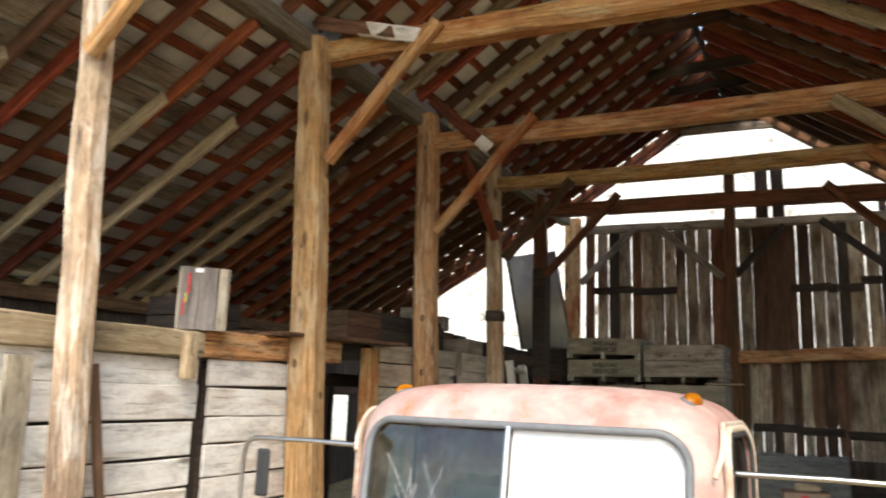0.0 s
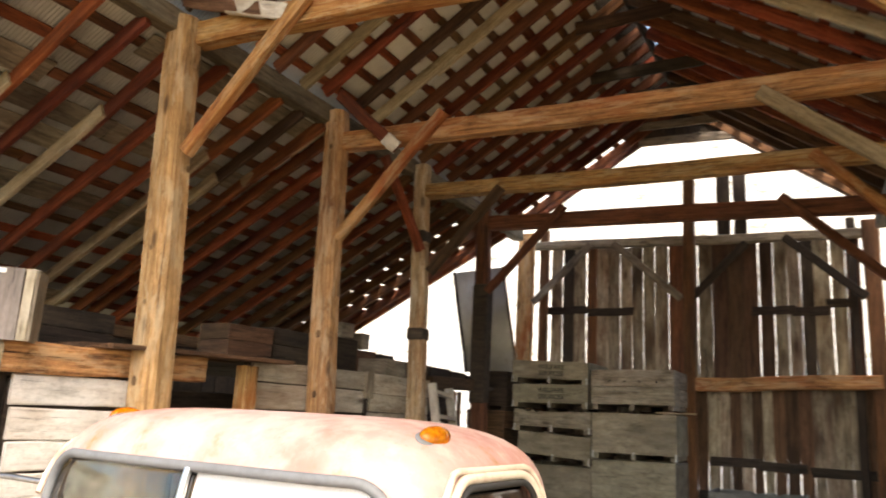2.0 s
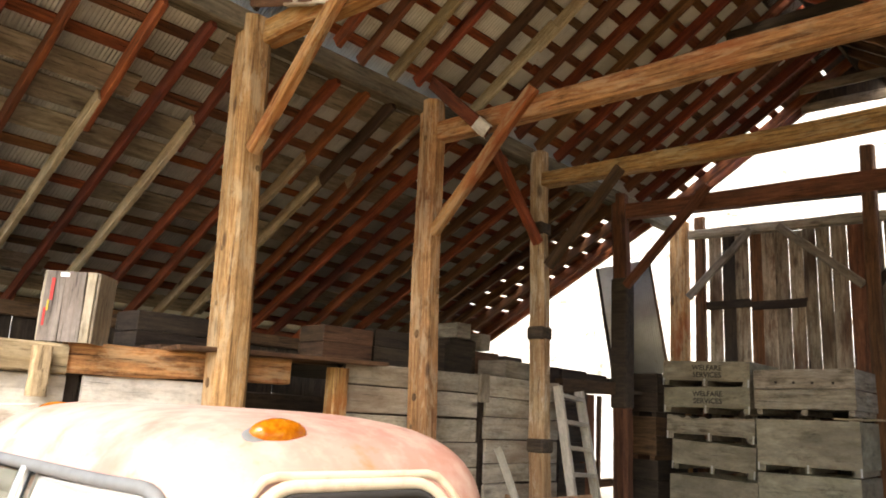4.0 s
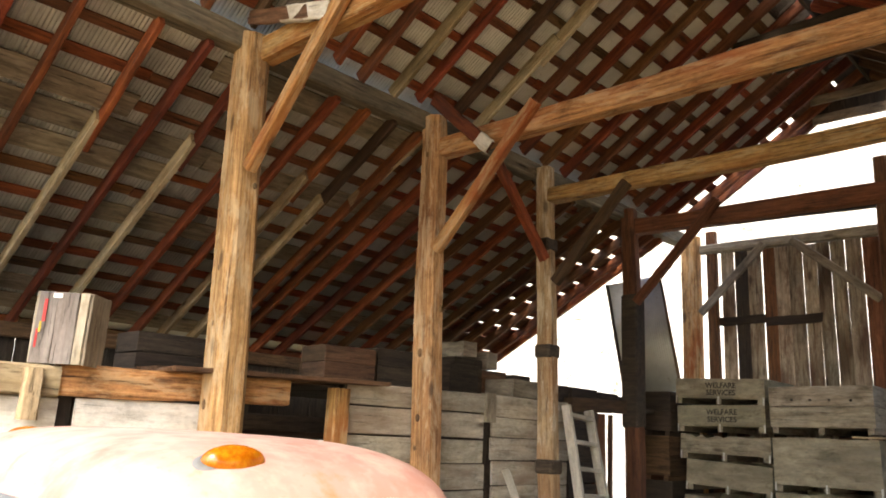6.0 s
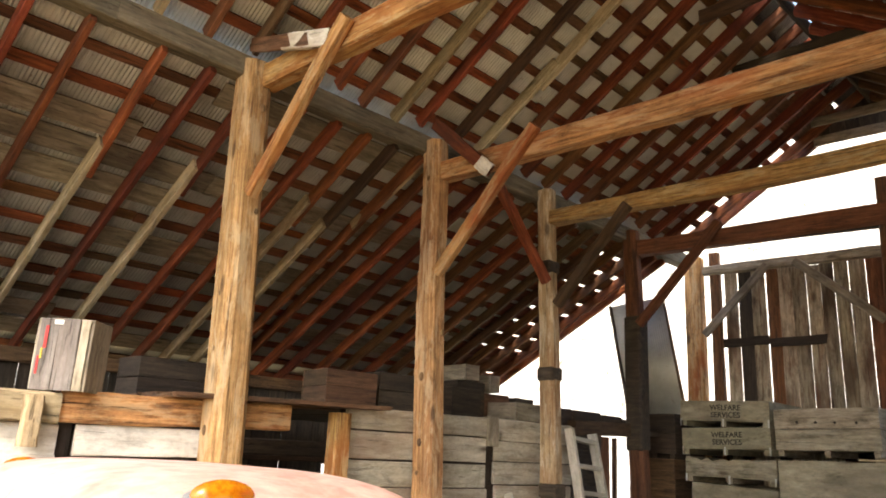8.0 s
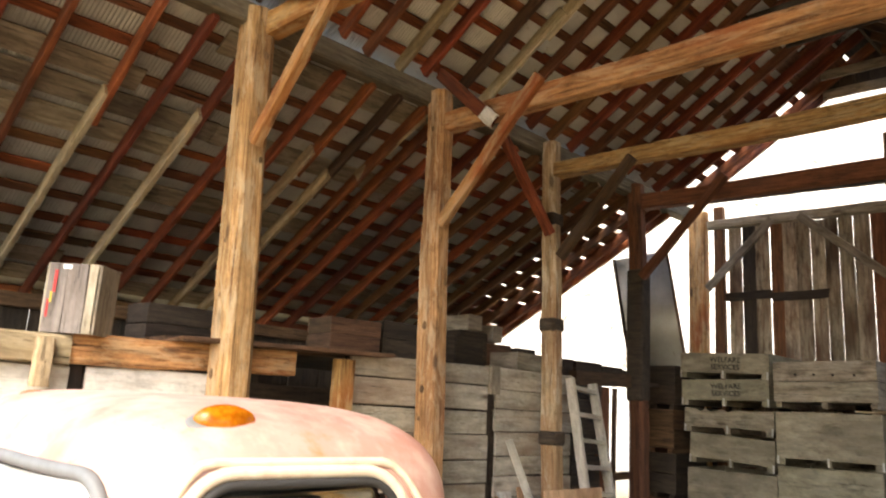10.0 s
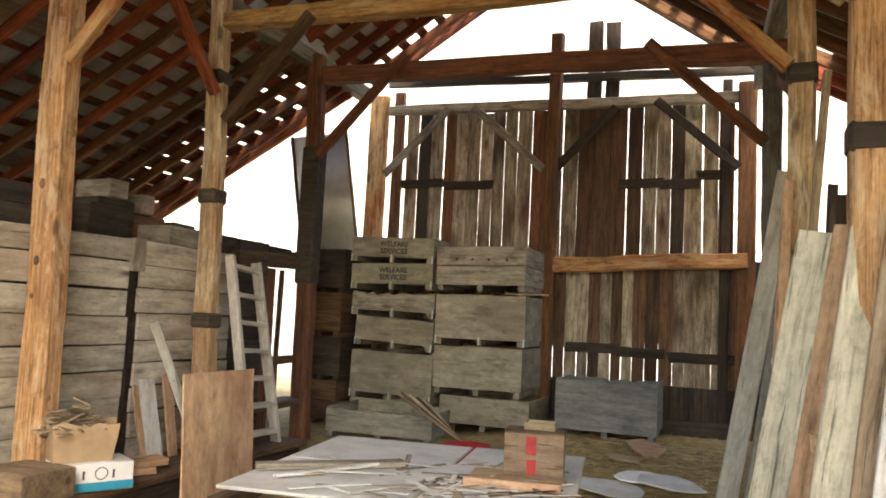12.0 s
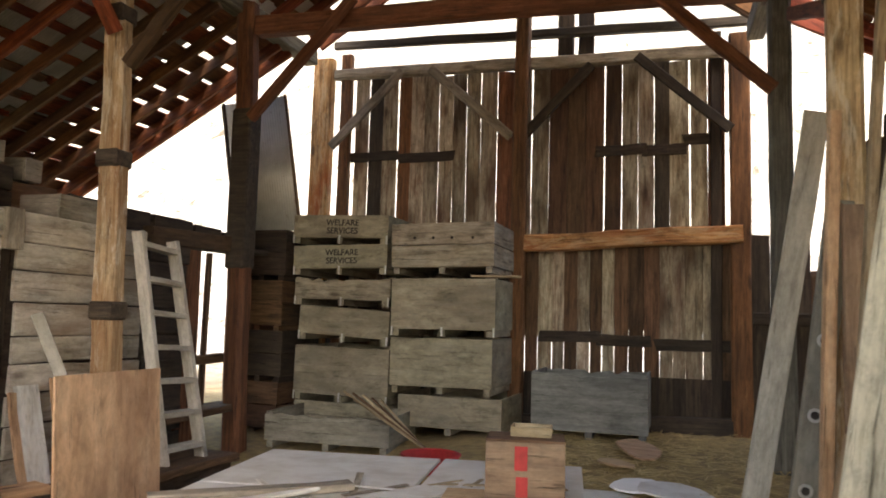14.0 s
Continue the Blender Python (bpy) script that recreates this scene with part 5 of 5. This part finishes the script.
tube("rim", [(0.262 * math.cos(a), 0.262 * math.sin(a), 0.075) for a in [2 * math.pi * i / 32 for i in range(32)]], 0.009, REDPAINT, tub, "", True)
tub.matrix_basis = pose(-1.42, 10.75, floor_z(-1.42, 10.75) + 0.075)
for i in range(5):
    lone("thin_stick", "long thin brown stick leaning on a bin", "stick", (-1.42 - 0.03 * i, 11.02 + 0.03 * i, floor_z(-1.4, 11.0) + 0.02), (-2.62 + 0.10 * i, 11.44 + 0.01 * i, 0.44 - 0.02 * i), 0.022, 0.022, BROWN if i % 2 else PALE, 0, "sticks leaning on bins")
FLATS = [(0.66, 10.55, 0.34, 0.30, 20, SLATE), (0.18, 10.25, 0.36, 0.30, -15, SLATE), (0.13, 11.15, 0.16, 0.20, 50, CARD), (0.30, 11.75, 0.22, 0.45, 10, ORANGE), (0.36, 10.62, 0.20, 0.24, -30, PAPER)]
for x, y, w, d, a, mat in FLATS:
    ob = tagged(new("flat_scrap"), "flat scrap of board lying on the straw floor", "scrap", "floor scraps")
    r = random.Random(int(x * 100))
    bm = bmesh.new()
    n = 11
    ring = [(w * math.cos(t) * r.uniform(0.75, 1.05), d * math.sin(t) * r.uniform(0.7, 1.05)) for t in [2 * math.pi * i / n for i in range(n)]]
    lo = [bm.verts.new((px, py, 0.0)) for px, py in ring]
    hi = [bm.verts.new((px, py, 0.012 + r.uniform(0, 0.006))) for px, py in ring]
    bm.faces.new(hi)
    for i in range(n):
        bm.faces.new((lo[i], lo[(i + 1) % n], hi[(i + 1) % n], hi[i]))
    part("scrap_sheet", bm, mat, ob)
    ob.matrix_basis = pose(x, y, ground_z(x, y) + 0.045, 3, 4, a)

# planks leaning on the post by the other aisle
GP = "leaning planks"
def gz(x, y):
    return ground_z(x, y) - 0.01


PLANKS = [
    ((1.29, 7.62), (1.67, 7.86, 1.92), 0.22, 0.03, GREENISH, -8, "wide pale grey plank leaning on a post"),
    ((1.42, 7.50), (1.79, 7.72, 1.94), 0.12, 0.03, ORANGE, -8, "orange-brown plank leaning on a post"),
    ((1.55, 7.20), (1.87, 7.42, 1.92), 0.20, 0.03, GREENISH, 10, "grey plank leaning on a post"),
    ((1.66, 7.06), (1.96, 7.28, 1.96), 0.10, 0.03, PALE, 10, "narrow pale plank leaning on a post"),
    ((1.74, 6.96), (2.04, 7.16, 1.98), 0.12, 0.03, WHITE, 10, "whitened plank leaning on a post"),
    ((1.84, 6.84), (2.13, 7.04, 1.95), 0.10, 0.03, ORANGE, 10, "orange-brown plank leaning on a post"),
    ((1.94, 6.70), (2.22, 6.90, 2.02), 0.15, 0.03, PALE, 10, "pale plank leaning on a post"),
    ((2.05, 6.52), (2.32, 6.74, 2.00), 0.18, 0.03, TAN, 10, "brown plank leaning on a post"),
    ((1.12, 9.92), (1.60, 10.00, 2.70), 0.17, 0.025, LADDER, 12, "long grey plank with pointed top leaning upright"),
    ((1.30, 9.18), (1.60, 9.18, 1.95), 0.15, 0.04, GREYBIN, 12, "grey plank with bolt holes leaning upright"),
    ((1.44, 8.96), (1.56, 9.08, 2.45), 0.07, 0.05, ORANGE, 15, "orange batten standing against a post"),
    ((1.52, 8.72), (1.80, 8.92, 3.20), 0.05, 0.05, PALE, 15, "thin grey pole standing against a post"),
    ((1.74, 8.98), (1.85, 9.10, 2.42), 0.06, 0.05, DARK, 15, "thin dark pole standing against a post"),
    ((1.60, 8.88), (1.64, 9.04, 1.90), 0.12, 0.03, TAN, 15, "brown plank standing against a post"),
]
for (bx, by), top, w, h, mat, spin, lab in PLANKS:
    lone("leaning_plank", lab, "plank", (bx, by, gz(bx, by)), top, w, h, mat, spin, GP)
lone("charred_log", "charred broken log end behind the planks", "log", (2.16, 9.9, gz(2.16, 9.9)), (1.98, 9.98, 2.48), 0.17, 0.15, DARK, 0, GP)
lone("spacer_block", "small orange wood block nailed between planks", "block", (1.60, 7.36, 0.80), (1.67, 7.40, 0.81), 0.05, 0.09, ORANGE)
bolted = [o for o in scene.objects if o.name.startswith("leaning_plank") and "bolt holes" in o["label"]][0]
for at in (0.62, 1.05, 1.48):
    for nm, r0, d, mat in (("washer", 0.042, 0.052, STEEL), ("bolt_hole", 0.024, 0.056, INK)):
        bm = bmesh.new()
        bmesh.ops.create_cone(bm, cap_ends=True, segments=16, radius1=r0, radius2=r0 * 0.9, depth=d)
        ob = part(nm, bm, mat, bolted)
        ob.matrix_basis = pose(at, 0.0, 0.0)
lone("card_panel", "brown card panel with orange stripe leaning on planks", "panel", (1.28, 8.0, gz(1.28, 8.0)), (1.50, 8.05, 0.72), 0.02, 0.5, CARD, 10)

# loose corrugated sheet standing under the roof's open end
def build_loose_sheet():
    sheet = thing("loose_sheet", "loose grey corrugated metal sheet standing aslant on the bins", "metal sheet")
    verts, faces = [], []
    n = 156
    low, high = Vector((-4.57, 12.30, 2.19)), Vector((-4.93, 12.40, 3.86))
    for i in range(n + 1):
        f = i / n
        wave = Vector((0, 0.005 * math.cos(2 * math.pi * f * 26), 0))
        verts.append(low + Vector((0.90 * f, 0, 0.02 * f)) + wave)
        verts.append(high + Vector((0.90 * f, 0, 0.06 * f)) + wave)
    for i in range(n):
        faces.append((2 * i, 2 * i + 2, 2 * i + 3, 2 * i + 1))
    ob = new("metal", mesh_from("metal", verts, faces, METAL, True))
    ob.modifiers.new("thick", "SOLIDIFY").thickness = 0.002
    ob.parent = sheet
    off = Vector((0, -0.03, 0))
    timber("edge_batten", low + off, high + off, 0.045, 0.03, DARK, sheet, "dark edge batten", 5, 0.004, 0.004)
    timber("edge_batten", low + off + Vector((0.89, 0, 0.02)), high + off + Vector((0.89, 0, 0.06)), 0.03, 0.03, BROWN, sheet, "", 5, 0.004, 0.004)


build_loose_sheet()

# straw strewn over the open floor at the far end
def build_straw():
    r = random.Random(14)
    verts, faces = [], []
    for i in range(5200):
        x, y = r.uniform(-0.9, 2.2), r.uniform(8.6, 13.2)
        length, a = r.uniform(0.05, 0.20), r.uniform(0, 6.28)
        z = ground_z(x, y) + r.uniform(0.006, 0.03)
        c, t = math.cos(a) * length / 2, math.sin(a) * length / 2
        px, py = -math.sin(a) * 0.0035, math.cos(a) * 0.0035
        k = len(verts)
        lift = r.uniform(-0.012, 0.02)
        verts += [(x - c - px, y - t - py, z), (x - c + px, y - t + py, z + 0.003), (x + c + px, y + t + py, z + lift + 0.003), (x + c - px, y + t - py, z + lift)]
        faces.append((k, k + 1, k + 2, k + 3))
    ob = new("straw", mesh_from("straw", verts, faces, STRAW))
    tagged(ob, "loose golden straw strewn over the earth floor", "straw", "", "stuff")


STRAW = plain("straw", (0.56, 0.41, 0.18), 0.7, 0.0, 30.0, 0.5, 0.0, (0.30, 0.20, 0.08))
build_straw()
